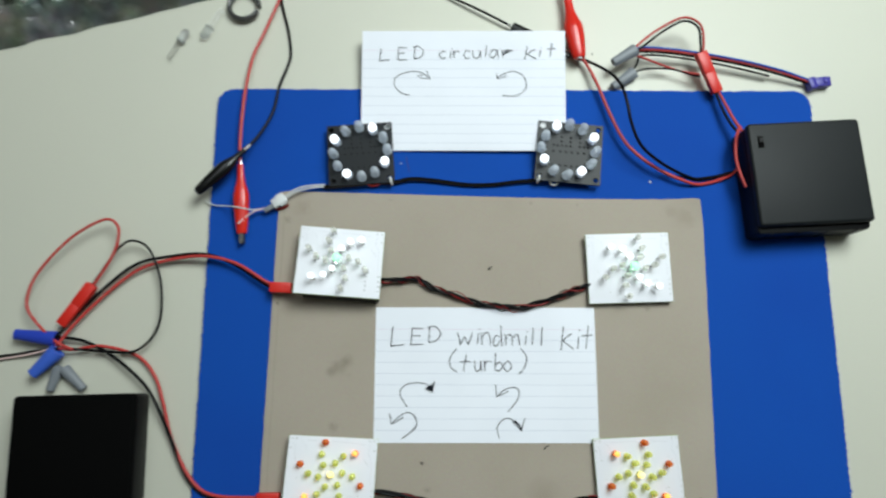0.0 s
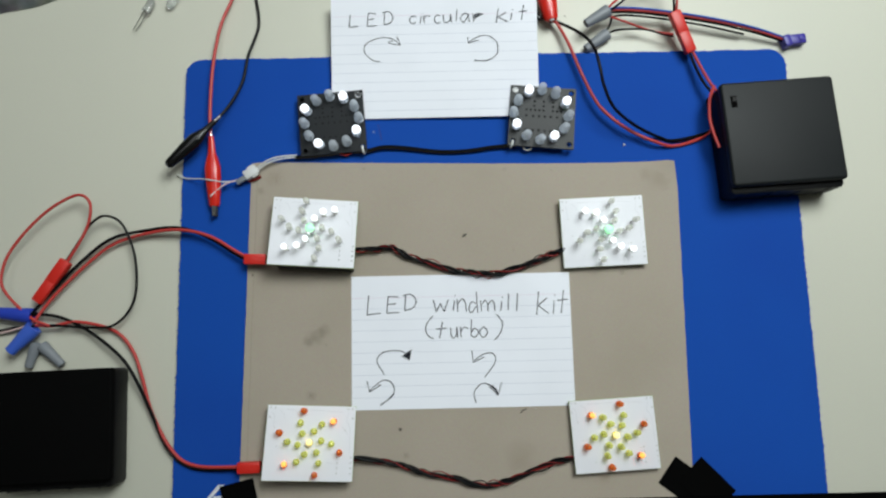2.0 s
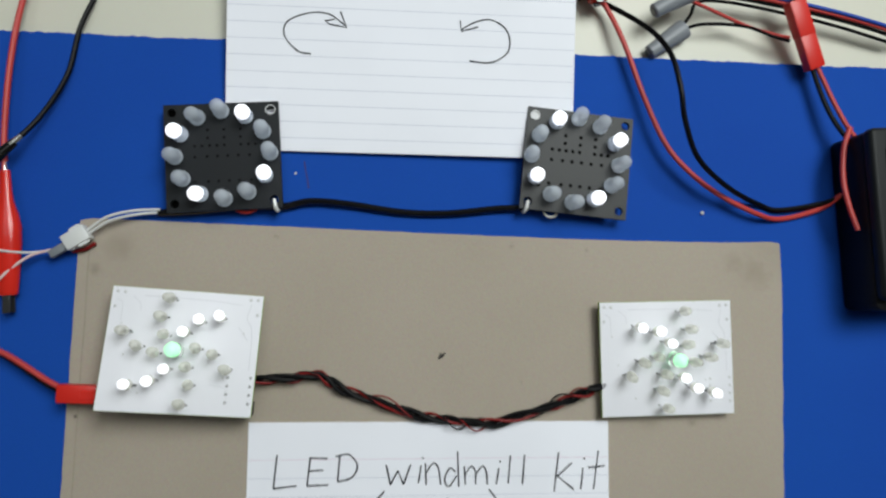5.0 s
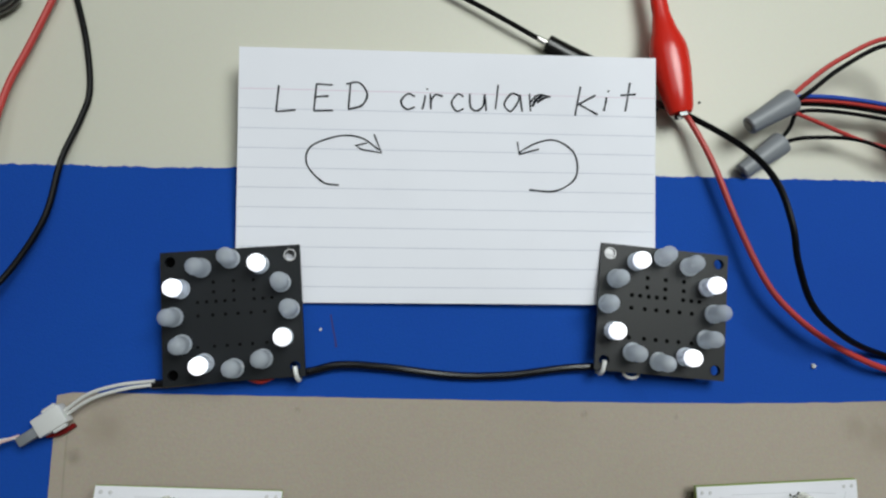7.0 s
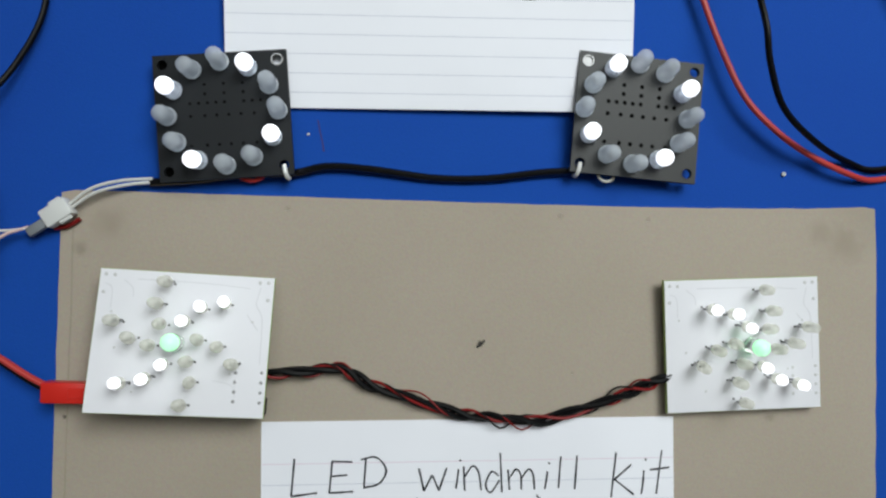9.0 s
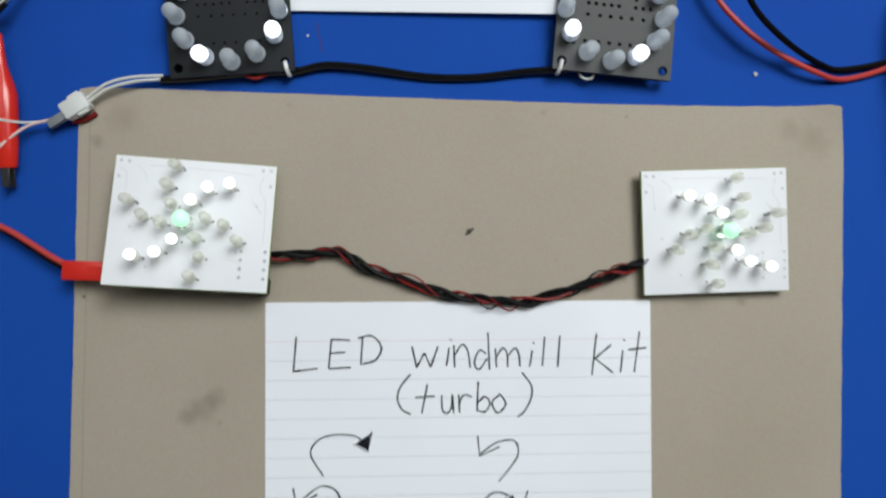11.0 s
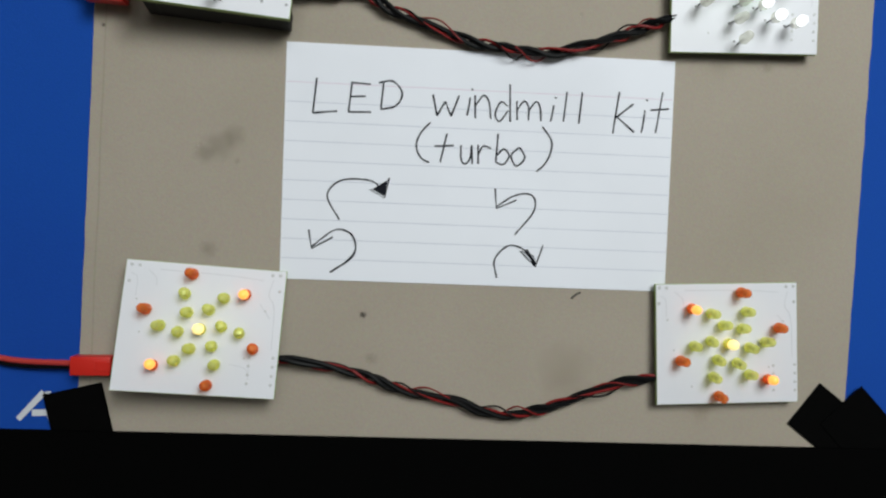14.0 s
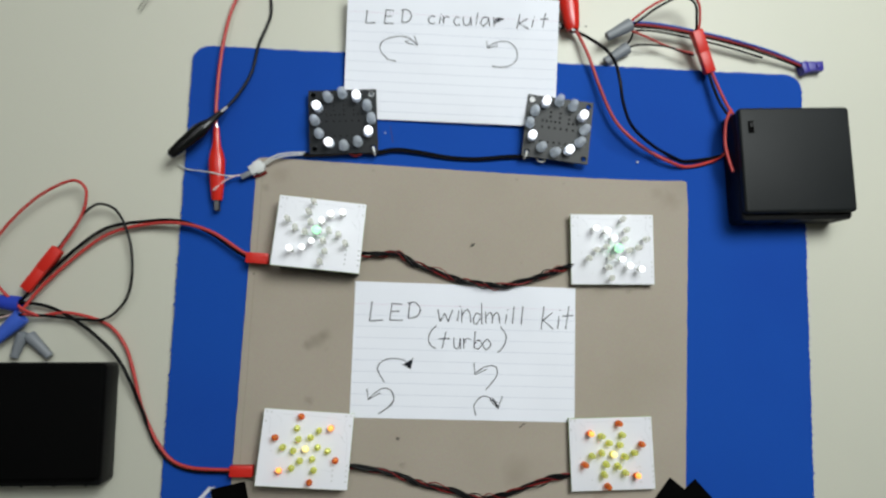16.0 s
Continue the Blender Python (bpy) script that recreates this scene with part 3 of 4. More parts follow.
def circuit_plate(wide, deep, holes=()):
    """A board with drilled corner holes; its top is z = 0."""
    bm = bmesh.new()
    half = Vector((wide / 2, deep / 2, 0))
    rim = [bm.verts.new(Vector((sx * half.x, sy * half.y, 0)) * MM) for sx, sy in ((-1, -1), (1, -1), (1, 1), (-1, 1))]
    edges = [bm.edges.new((rim[k], rim[(k + 1) % 4])) for k in range(4)]
    for hx, hy, hr in holes:
        ring = [bm.verts.new(Vector((hx + hr * math.cos(k * math.pi / 8), hy + hr * math.sin(k * math.pi / 8), 0)) * MM) for k in range(16)]
        edges += [bm.edges.new((ring[k], ring[(k + 1) % 16])) for k in range(16)]
    bmesh.ops.triangle_fill(bm, use_beauty=True, edges=edges)
    for f in bm.faces:
        if f.normal.z < 0:
            f.normal_flip()
    low = bmesh.ops.extrude_face_region(bm, geom=bm.faces[:])
    for v in low["geom"]:
        if isinstance(v, bmesh.types.BMVert):
            v.co.z -= 1.6 * MM
    bmesh.ops.recalc_face_normals(bm, faces=bm.faces[:])
    return bm


def ring_board(m, label, centre, wires_right, phase, dot):
    """A black square board with twelve diodes in a ring."""
    b = thing("led_ring_board", m, label, "circuit board", "round light kits")
    corner = [(-16.8, 15.9, 1.5), (16.8, 15.9, 1.5), (16.8, -15.9, 1.5), (-16.8, -15.9, 1.5)]
    part("board", circuit_plate(39.2, 37.6, corner), PCB_BLACK if wires_right > 0 else PCB_SHEEN, b)
    for x, y, r in corner:
        bm = bmesh.new()
        ring = [[bm.verts.new(Vector((x + q * math.cos(k * math.pi / 10), y + q * math.sin(k * math.pi / 10), 0.06)) * MM) for k in range(20)] for q in (r, r + 0.28)]
        for k in range(20):
            bm.faces.new((ring[0][k], ring[1][k], ring[1][(k + 1) % 20], ring[0][(k + 1) % 20]))
        part("hole_pad", bm, PAD if x * wires_right > 0 and y > 0 else PCB_BLACK, b)
    if wires_right < 0:
        part("solder_fill", lathe([(-0.9, 1.45), (-0.5, 1.4), (-0.35, 0.8)], 14), PAD, b, "solder filling one corner hole", at=pose(-0.0168, 0.0159, 0))
    for k in range(12):
        a = radians(90 - 30 * k)
        x, y = centre[0] + 16.1 * math.cos(a), centre[1] + 15.4 * math.sin(a)
        lit = k % 3 == phase
        led(b, x, y, 1.0, 2.45, LED_FROST, 1.2, (random.uniform(-4, 4) - 3 * math.sin(a), random.uniform(-4, 4) + 3 * math.cos(a)), LED_WHITE_LIT if lit else None)
    for row, xs in ((9.5, (-5, 0.6, 6.2)), (6.7, (-5, 0.6, 6.2)), (4.0, (-9.5, -7, -4.4, -1.9, 0.6, 6.2, 8.7, 11.2)), (0.2, (-9.5, -5.4, -1.9, 1.6, 5.2, 9.0)), (-8.6, (-9.8, -5.2, -1.7, 1.8, 5.3, 9.3)), (-9.6, (-15.8, -13.5))):
        for x in xs:
            solder_dot(b, x, row, dot, 0.02, HOLE, "drill_hole")
    part("chip", block(15, 7, 3.2, 0.2, 1, base=-4.8), BLACK_PLASTIC, b)
    for x in (-12, 12):
        part("underside_block", block(5, 20, 3.4, 0.4, 1, base=-5.0), BLACK_PLASTIC, b, at=pose(x * MM, 0, 0))
    part("cable_tie", tube(curve_points([(wires_right * 17.5, -19.2, -4), (wires_right * 17.6, -19.8, -1), (wires_right * 17.2, -18.6, 0.6), (wires_right * 16.8, -15.9, 0.5)]), 0.7, 8), CLEAR_NYLON, b, "clear cable tie")
    if wires_right < 0:
        part("white_loop", tube(curve_points([(-10.5, -17.5, -2.5), (-9.6, -19.6, -2.5), (-7.6, -20.4, -2.5), (-5.6, -19.6, -2.5), (-4.8, -17.5, -2.5)]), 0.45, 7), WHITE_WIRE, b, "white wire loop under the board edge")
    else:
        # Black blocks under two corner holes put the shade there into colour.
        for y in (-15.6, 15.6):
            part("underside_block", block(5.5, 5.5, 2.6, 0.3, 1, base=-4.4), BLACK_MATT, b, at=pose(-0.0166, y * MM, 0))
        part("red_stub", tube(curve_points([(3, -18.4, -3), (6.5, -19.6, -3), (10, -18.6, -3)]), 0.7, 7), RED_WIRE, b, "red wire end under the board edge")
    return b


random.seed(11)
ring_board(pose(-0.0497, 0.2583, 0.0080, 0, 0, 4.2), "black square circuit board, twelve diodes in a ring, four lit", (0.2, 0.3), 1, 1, 0.45)
ring_board(pose(0.0757, 0.2594, 0.0080, -0.8, 0, -5.4), "black square circuit board with a diode ring and visible drill holes", (-1.0, 0.6), -1, 2, 0.66)


def windmill_board(m, label, size, spin, mats, stand, lit_arms, lit_tip_only, tip_angle, off=0.0):
    """A white board with six bent arms of three small diodes round a middle one."""
    arm, tip, arm_lit, tip_lit, hub = mats
    b = thing("led_windmill_board", m, label, "circuit board", "windmill light kits")
    part("board", circuit_plate(*size), PCB_WHITE, b)
    part("board_rim", block(size[0] + 0.24, size[1] + 0.24, 1.5, base=-1.64), FIBRE, b, "greenish cut edge of the board")
    for k in range(6):
        for r, bend, which in ((17.3, 0, tip), (11.9, 15, arm), (6.5, 27, arm)):
            a = radians(tip_angle + 60 * k + spin * bend)
            x, y = off + r * math.cos(a), r * math.sin(a)
            glow = None
            if k in lit_arms:
                glow = tip_lit if r > 15 else (None if lit_tip_only else arm_lit)
            lean = (random.uniform(-7, 7), random.uniform(-7, 7))
            led(b, x, y, stand, 1.5, which, stand, lean, glow)
            for side in (-1, 1):
                solder_dot(b, x + side * 1.25, y + random.uniform(-0.4, 0.4), 0.38, 0.01, DARK_METAL if stand > 2 else PAD)
    led(b, off, 0, stand * 0.6, 2.3 if stand > 2 else 1.6, LED_CLEAR if stand > 2 else arm, stand * 0.6, (0, 0), hub)
    for sx in (-1, 1):
        for dx, dy in ((22.6, 18.6), (20.2, 18.5), (22.8, 13.5)):
            solder_dot(b, sx * dx, dy, 0.55, 0.01, PAD)
    for j in range(4):
        dot = PIN_END if stand == 4.4 else PAD
        solder_dot(b, 22.9, -7.4 - 2.8 * j, 0.5, 0.01, dot)
        solder_dot(b, 15.6, -7.6 - 2.7 * j, 0.5, 0.01, dot)
    for line in (((9.6, -10.2), (14.2, -11.0), (15.6, -12.6)), ((15.6, -9.0), (15.8, -14.6)), ((17.2, 9.0), (20.6, 4.6)), ((-22.6, 16), (-20.6, 14.6), (-20.4, 9)), ((-14, 17.6), (6, 17.4), (17.5, 16.6)), ((-17.5, 17.2), (-15, 15), (-14.6, 12.5)), ((20.6, 17), (19.6, 12), (21.6, 8), (22, -5))):
        bm = bmesh.new()
        strip(bm, curve_points([(*q, 0) for q in line], 4), 0.32, 0.05)
        part("trace", bm, TRACE, b)
    for x, y in ((-18, -2), (-12, -14), (19, 7), (14, -8), (-20, 8)):
        solder_dot(b, x, y, 0.35, 0.01, PAD)
    return b


# Added dark blocks; those along the edges also stand in for contact shadow.
def underside(b, x, y, wide, deep, high):
    part("underside_block", block(wide, deep, high, 0.4, 1, base=-1.7 - high), BLACK_PLASTIC, b, at=pose(x * MM, y * MM, 0))


WHITE_SET = (LED_CREAM, LED_CREAM, LED_WHITE_LIT, LED_WHITE_LIT, LED_GREEN_LIT)
WARM_SET = (LED_YELLOW, LED_ORANGE, LED_AMBER_LIT, LED_ORANGE_LIT, LED_AMBER_LIT)
random.seed(21)
b1 = windmill_board(pose(-0.0593, 0.1916, 0.0137, -8.2, 4.2, -3.7), "white windmill circuit board, cream diodes, two arms lit white", (48.4, 40.2), 1, WHITE_SET, 4.4, (0, 3), False, 42, -1.2)
b2 = windmill_board(pose(0.1083, 0.1894, 0.0081, 1.4, -0.3, 1.7), "white windmill circuit board with clear diodes on legs, two arms lit", (48.4, 40.5), -1, WHITE_SET, 4.2, (1, 4), False, 78, 1.4)
b3 = windmill_board(pose(-0.0613, 0.0742, 0.0109, -9.7, 4.9, -3.1), "white windmill circuit board with yellow diodes and orange tips, two lit", (48.6, 40.0), 1, WARM_SET, 1.0, (5, 2), True, 103)
b4 = windmill_board(pose(0.1085, 0.0742, 0.0069, -1.6, 0.3, 2.7), "white windmill circuit board with yellow diodes and orange tips, lying low", (47.4, 39.4), -1, WARM_SET, 1.6, (1, 4), True, 77)
for b, bits in ((b1, ((-17, -12, 10, 9, 11.6), (12, -8, 16, 8, 7.0), (14, 10, 14, 8, 4.4), (4, -17.3, 40, 5, 8.6), (-9, -17.1, 22, 4.6, 10.5))), (b3, ((-17, -12, 10, 9, 9.6), (12, -8, 16, 8, 5.4), (14, 10, 14, 8, 2.0))),
                (b2, ((-12, -8, 16, 8, 3.1), (12, 6, 14, 8, 3.2), (-21, 0, 4, 34, 2.9), (1, -17, 44, 5, 2.8))), (b4, ((-12, -12, 16, 8, 2.3), (12, -8, 14, 8, 2.2), (10, 10, 14, 8, 1.4), (-21.0, 0, 4, 36, 1.6), (1, -16.8, 43, 4, 2.4)))):
    for x, y, wide, deep, high in bits:
        underside(b, x, y, wide, deep, high)


# ---- battery boxes ----
def battery_box(m, wide, deep, high, label, switch, lid):
    b = thing("battery_box", m, label, "battery box", "battery boxes")
    part("body", block(wide, deep + 0.8, high - 4.8, 1.2, 2, upright=2.5), BLACK_PLASTIC, b, at=pose(0, -0.0004, 0))
    part("lid", block(wide + 0.8, deep - 2.4, 5.0, 1.7, 4, base=high - 5.1, upright=2.4), lid, b, at=pose(0, 0.0017, 0))
    if switch:
        slot = part("switch_slot", block(3.4, 7.0, 0.25, base=high - 0.2), HOLE, b, at=pose(-0.0262, 0.0207, 0, 0, 0, 0))
        part("switch_knob", block(2.4, 2.8, 0.7, 0.2, 1, base=high - 0.1), BLACK_PLASTIC, slot, at=pose(0.0002, 0.0012, 0))
    for k in range(4):
        part("rib", block(1.0, 0.8, high - 6, 0.2, 1, base=1), BLACK_PLASTIC, b, at=pose((-wide / 2 + wide * (k + 0.5) / 4) * MM, (-deep / 2 - 0.8) * MM, 0))
    return b


battery_box(pose(0.2106, 0.2412, 0.0022, 0, 0, 3.2), 64.8, 63.6, 22.5, "closed black plastic battery box with a switch, on the mat", True, LID_PLASTIC)
battery_box(pose(-0.1995, 0.0853, 0.0003, 0, 0, 1.6), 65.5, 62.5, 20.0, "closed dull black battery box standing on the bare desk", False, LID_DARK)


# ---- clips ----
def alligator_clip(a, b, roll, wide, mat, label, jaw=8.0, slim=False, blunt=False):
    """An insulated spring clip from its cable end a to its jaw end b, millimetres."""
    long = (Vector(b) - Vector(a)).length
    c = thing("alligator_clip", along(a, b, roll), label, "clip", "spring clips")
    w = wide / 2
    boot = [(0, w * 0.34), (long * 0.06, w * 0.38), (long * 0.16, w * 0.42), (long * 0.25, w * 0.52), (long * 0.35, w * 0.8), (long * 0.45, w), (long * 0.6, w * 0.97), (long * 0.84, w * 0.8), (long * 0.97, w * 0.68), (long, w * 0.58)]
    if slim:
        boot = [(0, w * 0.34), (long * 0.2, w * 0.4), (long * 0.36, w * 0.46), (long * 0.46, w * 0.64), (long * 0.56, w * 0.94), (long * 0.62, w), (long * 0.72, w * 0.97), (long * 0.86, w * 0.84), (long * 0.97, w * 0.7), (long, w * 0.58)]
    if blunt:
        boot = [(0, w * 0.55), (0.3, w * 0.78), (long * 0.2, w * 0.84), *boot[5:]]
    part("boot", lathe(boot, 18, 0.72), mat, c)
    for s in (-1, 1):
        jaw_bm = block(2.6, 0.5, jaw + 2, 0.15, 1, base=long - 2)
        part("jaw", jaw_bm, DARK_METAL, c, at=pose(0, s * 0.9 * MM, 0, s * 3, 0, 0))
    part("ferrule", lathe([(-3, 1.0), (0.5, 1.2), (1.5, 1.2)], 10), METAL, c)
    return c


alligator_clip((-121.3, 251.5, 8), (-118.6, 209.5, 6.5), 0, 9.4, RED_VINYL, "red vinyl alligator clip gripping a thin wire, on the mat", 6)
alligator_clip((-117.4, 260.8, 10.5), (-144.5, 233.5, 12.0), 0, 8.6, BLACK_VINYL, "black vinyl alligator clip lying over the mat edge", 1)
alligator_clip((76.4, 371.0, 8.0), (84.0, 320.6, 8.0), 0, 12.4, RED_VINYL, "red vinyl alligator clip beside the upper index card", 1.5, slim=True)
alligator_clip((43.2, 344.0, 3.6), (77.0, 325.4, 3.2), 0, 8.0, BLACK_VINYL, "black vinyl alligator clip tucked under the index card", 3, blunt=True)


# ---- leads and cables ----
def lead(name, label, category, wires):
    """A cable thing with its wires: (part name, material, radius, points)."""
    c = thing(name, pose(0, 0, 0), label, category)
    for part_name, m, r, pts in wires:
        wire(part_name, pts, r, m, c)
    return c


def twisted(name, label, line, pitch, spread, seed, loops):
    """Three wires laid round one another along a line."""
    rng = random.Random(seed)
    c = thing(name, pose(0, 0, 0), label, "cable", "twisted cables")
    base = curve_points(line, 14)
    dist = [0.0]
    for a, b in zip(base, base[1:]):
        dist.append(dist[-1] + (b - a).length)
    for k, (part_name, m, r) in enumerate((("black_wire", CABLE_BLACK, 0.85), ("red_wire", DULL_RED, 0.46), ("black_wire", CABLE_BLACK, 0.85), ("thin_red_wire", DULL_RED, 0.28), ("thin_black_wire", CABLE_BLACK, 0.3))):
        pts = []
        for q, s in zip(base, dist):
            i = base.index(q)
            way = (base[min(i + 1, len(base) - 1)] - base[max(i - 1, 0)]).normalized()
            side = Vector((-way.y, way.x, 0))
            wob = 1 + 0.35 * math.sin(s * 0.21 + k)
            a = 2 * math.pi * (s / pitch + k / 3) + 0.7 * math.sin(s * 0.13 + seed)
            amp = spread * wob * (loops * (1 + 0.4 * math.sin(s * 0.17 + 2 * k)) if part_name.startswith("thin") else 1.3 if part_name == "red_wire" else 1.0)
            ends = min(1.0, s / 6, (dist[-1] - s) / 6)
            amp *= 0.35 + 0.65 * max(ends, 0)
            pts.append(q + side * amp * math.cos(a) + Vector((0, 0, 0.75 * amp * math.sin(a) + 0.3)))
        part(part_name, tube(pts, r, 7), m, c)
    return c


twisted("twisted_cable", "twisted red and black cable between the two upper windmill boards", [(-38.5, 181.5, 7.2), (-25, 182.4, 6.2), (-15.2, 182.9, 5.8), (-6.8, 178.1, 5.4), (10.1, 172, 5.2), (22, 168.5, 5.2), (44.4, 166.5, 5.6), (58.3, 169.7, 5.6), (72.3, 174.7, 6.2), (86, 180, 6.6)], 24, 0.95, 3, 1.7)
twisted("twisted_cable", "twisted red and black cable between the two lower windmill boards", [(-39.5, 65, 7.0), (-25.5, 63.6, 6.2), (-10.8, 60.2, 5.4), (4, 55, 5.2), (18.8, 52.5, 5.2), (28.2, 49.5, 5.2), (37.5, 48.2, 5.2), (50.5, 51.2, 5.2), (63.5, 56.1, 5.2), (74.8, 60.1, 5.4), (87, 62.3, 5.6)], 27, 0.85, 8, 1.7)

lead("black_cable", "shiny black cable joining the two ring boards", "cable", [("sheath", SHEATH, 1.25, [(-72, 238.6, 4.4), (-60, 239.4, 4.2), (-44, 241.2, 4.0), (-29.4, 241.8, 4.2), (-19.7, 243.8, 4.4), (-6.6, 243.1, 4.2), (13.2, 240.6, 3.6), (29.9, 240.6, 3.6), (47, 242.6, 4.0), (60, 243.2, 4.6)])])

# pale leads from the white connector
conn = thing("white_connector", pose(-0.0975, 0.2292, 0.0045, 0, 0, 33), "small white nylon connector with pale wires, on the chipboard corner", "connector")
part("housing", block(8.5, 5.6, 4.2, 0.5, 2), CLEAR_NYLON, conn)
part("latch", block(4.0, 7.4, 1.4, 0.3, 1, base=2.2), CLEAR_NYLON, conn, at=pose(0.0012, 0, 0))
part("sleeve", block(6.5, 3.0, 2.4, 0.6, 2, base=0.6), GREY_CAP, conn, at=pose(-0.0072, -0.0004, 0))
lead("pale_leads", "thin pale wires between connector, clip and ring board", "wire", [
    ("white_wire", WHITE_WIRE, 0.5, [(-94.5, 231.6, 6.6), (-88, 236.3, 7.2), (-80, 238.7, 6.6), (-71, 239.6, 5.4)]),
    ("white_wire", WHITE_WIRE, 0.5, [(-94.0, 230.6, 6.4), (-87.2, 235.0, 7.0), (-79, 237.5, 6.2), (-71, 238.6, 5.0)]),
    ("pink_wire", PINK_WIRE, 0.5, [(-106, 225.0, 6.0), (-112, 222.8, 7.2), (-117, 218.5, 8.6), (-120, 214.5, 10.4)]),
    ("red_wire", DULL_RED, 0.7, [(-99.8, 224.8, 4.1), (-96, 225.4, 4.1), (-92.4, 227.6, 4.2)]),
    ("white_wire", WHITE_WIRE, 0.4, [(-106, 224.6, 6.2), (-114, 223.8, 7.5), (-121, 224.4, 11.2), (-129, 226.2, 6.5), (-137, 227.4, 3.4), (-143.2, 230.4, 1.4)])])

# leads of the two clips at the far left
lead("test_lead", "pale red test lead running off the desk to a clip", "wire", [("red_wire", RED_WIRE, 1.0, [(-94, 392, 3), (-105.6, 359, 3), (-113.2, 338.5, 3.2), (-118.4, 324, 4), (-121, 304, 6.5), (-122, 284, 8), (-122.2, 264, 8.2), (-121.3, 251, 8.2)])])
lead("test_lead", "black test lead running off the desk to a clip", "wire", [("black_wire", BLACK_WIRE, 0.9, [(-108, 392, 1.2), (-103.4, 362, 1.2), (-98.2, 342, 1.2), (-96, 326, 1.2), (-97.8, 316.5, 1.8), (-101.6, 303.4, 3.6), (-104.2, 286.5, 5), (-110.8, 271.6, 7), (-117.6, 260.6, 10.4)])])
lead("test_lead", "black lead of the clip under the index card", "wire", [("black_wire", BLACK_WIRE, 0.8, [(-20, 380, 1.0), (0, 367.5, 2.0), (21.8, 355.8, 3.6), (44.4, 343.4, 3.6)])])

# pair from the right clip to the box
lead("battery_lead", "red and black lead curving over the mat to the battery box", "wire", [
    ("red_wire", RED_WIRE, 0.95, [(84.4, 321, 7.4), (88.1, 319.0, 5.5), (94.1, 305.2, 7.0), (101.0, 285.8, 7.3), (108.6, 268.3, 7.8), (116.7, 258.5, 7.8), (128.2, 249.9, 7.3), (143.7, 242.8, 6.3), (155.4, 241.2, 3.4), (170.4, 245.2, 4.4), (178.4, 250.8, 6.5)]),
    ("black_wire", BLACK_WIRE, 0.95, [(78, 325.0, 3.6), (86.6, 322.0, 4.2), (100.0, 308.7, 14), (105.5, 296.7, 21), (107.7, 283.5, 24), (110.0, 272.7, 22), (116.4, 260.3, 18), (130.3, 251.2, 12), (147.0, 246.4, 3.6), (155.5, 244.5, 3.8), (174.8, 248.3, 5.4), (179.5, 253, 7.5)]),
    ("red_wire", RED_WIRE, 0.95, [(178.0, 274.8, 12), (174.5, 266, 13), (173.2, 254.5, 14), (174.3, 245, 15), (176.6, 236, 16)])])


def splice_cap(a, b, r, mat, label):
    """A closed-end crimp cap from its closed tip a to its open mouth b."""
    long = (Vector(b) - Vector(a)).length
    c = thing("wire_splice", along(a, b), label, "wire splice", "wire splices")
    part("cap", lathe([(0, r * 0.62), (0.4, r * 0.78), (long * 0.25, r * 0.84), (long * 0.6, r), (long * 0.93, r * 1.14), (long, r * 1.1), (long, r * 0.8), (long * 0.8, r * 0.7)], 16, 0.86), mat, c)
    part("tip", lathe([(-0.25, r * 0.45), (0.1, r * 0.55)], 12, 0.86), DARK_METAL if mat is GREY_CAP else mat, c)
    return c


splice_cap((103.6, 315.8, 11.5), (118.0, 324.3, 11.5), 3.5, GREY_CAP, "grey closed-end splice cap on the red and black pair")
splice_cap((105.0, 303.4, 3.4), (118.8, 313.3, 3.6), 3.4, GREY_CAP, "grey closed-end splice cap lying on the desk")
lead("splice_leads", "looping red and black wires from the splice caps to the plug", "wire", [
    ("red_wire", RED_WIRE, 0.75, [(115, 322.6, 12), (121, 328.5, 12.5), (132, 336.6, 14), (147, 343.4, 16), (157, 339, 16), (159, 329, 14.5), (158.6, 321, 12.6)]),
    ("black_wire", BLACK_WIRE, 0.75, [(116, 322.2, 12), (123.5, 327, 12.5), (133.5, 334.6, 13.6), (147, 341.4, 15.4), (155.6, 337.4, 15.6), (157.2, 328, 14), (157.6, 321, 12)]),
    ("red_wire", RED_WIRE, 0.65, [(116, 322.0, 10.6), (126.7, 319.5, 8), (141.3, 314.2, 7), (152.3, 310.6, 8), (157, 309, 10)]),
    ("black_wire", BLACK_WIRE, 0.65, [(114.8, 310.8, 4), (119.4, 313.2, 4.5), (126.3, 314.1, 7), (141.5, 313.8, 7), (152.3, 309.8, 8), (157, 307.6, 10)]),
    ("black_wire", BLACK_WIRE, 0.65, [(116, 311.6, 4), (119.6, 317, 7), (121.8, 321.6, 8.6), (132, 322.4, 8.4), (150, 321.2, 6.4), (176, 316.6, 6), (202, 310.6, 5)])])
lead("triple_lead", "blue, red and black wires running to a violet plug", "wire", [
    ("blue_wire", BLUE_WIRE, 0.7, [(116.6, 323.4, 12), (123, 325.9, 11.5), (144.8, 325.2, 10), (179.2, 319.2, 10), (206.6, 313.4, 8), (228, 307.4, 5)]),
    ("red_wire", RED_WIRE, 0.7, [(116.8, 322.9, 11), (123, 325, 10.5), (144.8, 324.2, 9.2), (179.2, 318.4, 9), (206.6, 312.6, 7), (228, 306.4, 4.6)]),
    ("black_wire", BLACK_WIRE, 0.7, [(116.8, 322.4, 10), (123, 324.2, 9.3), (144.8, 323.4, 7.9), (179.2, 317.6, 7.7), (206.6, 311.6, 5.8), (228, 305.6, 3.6)])])
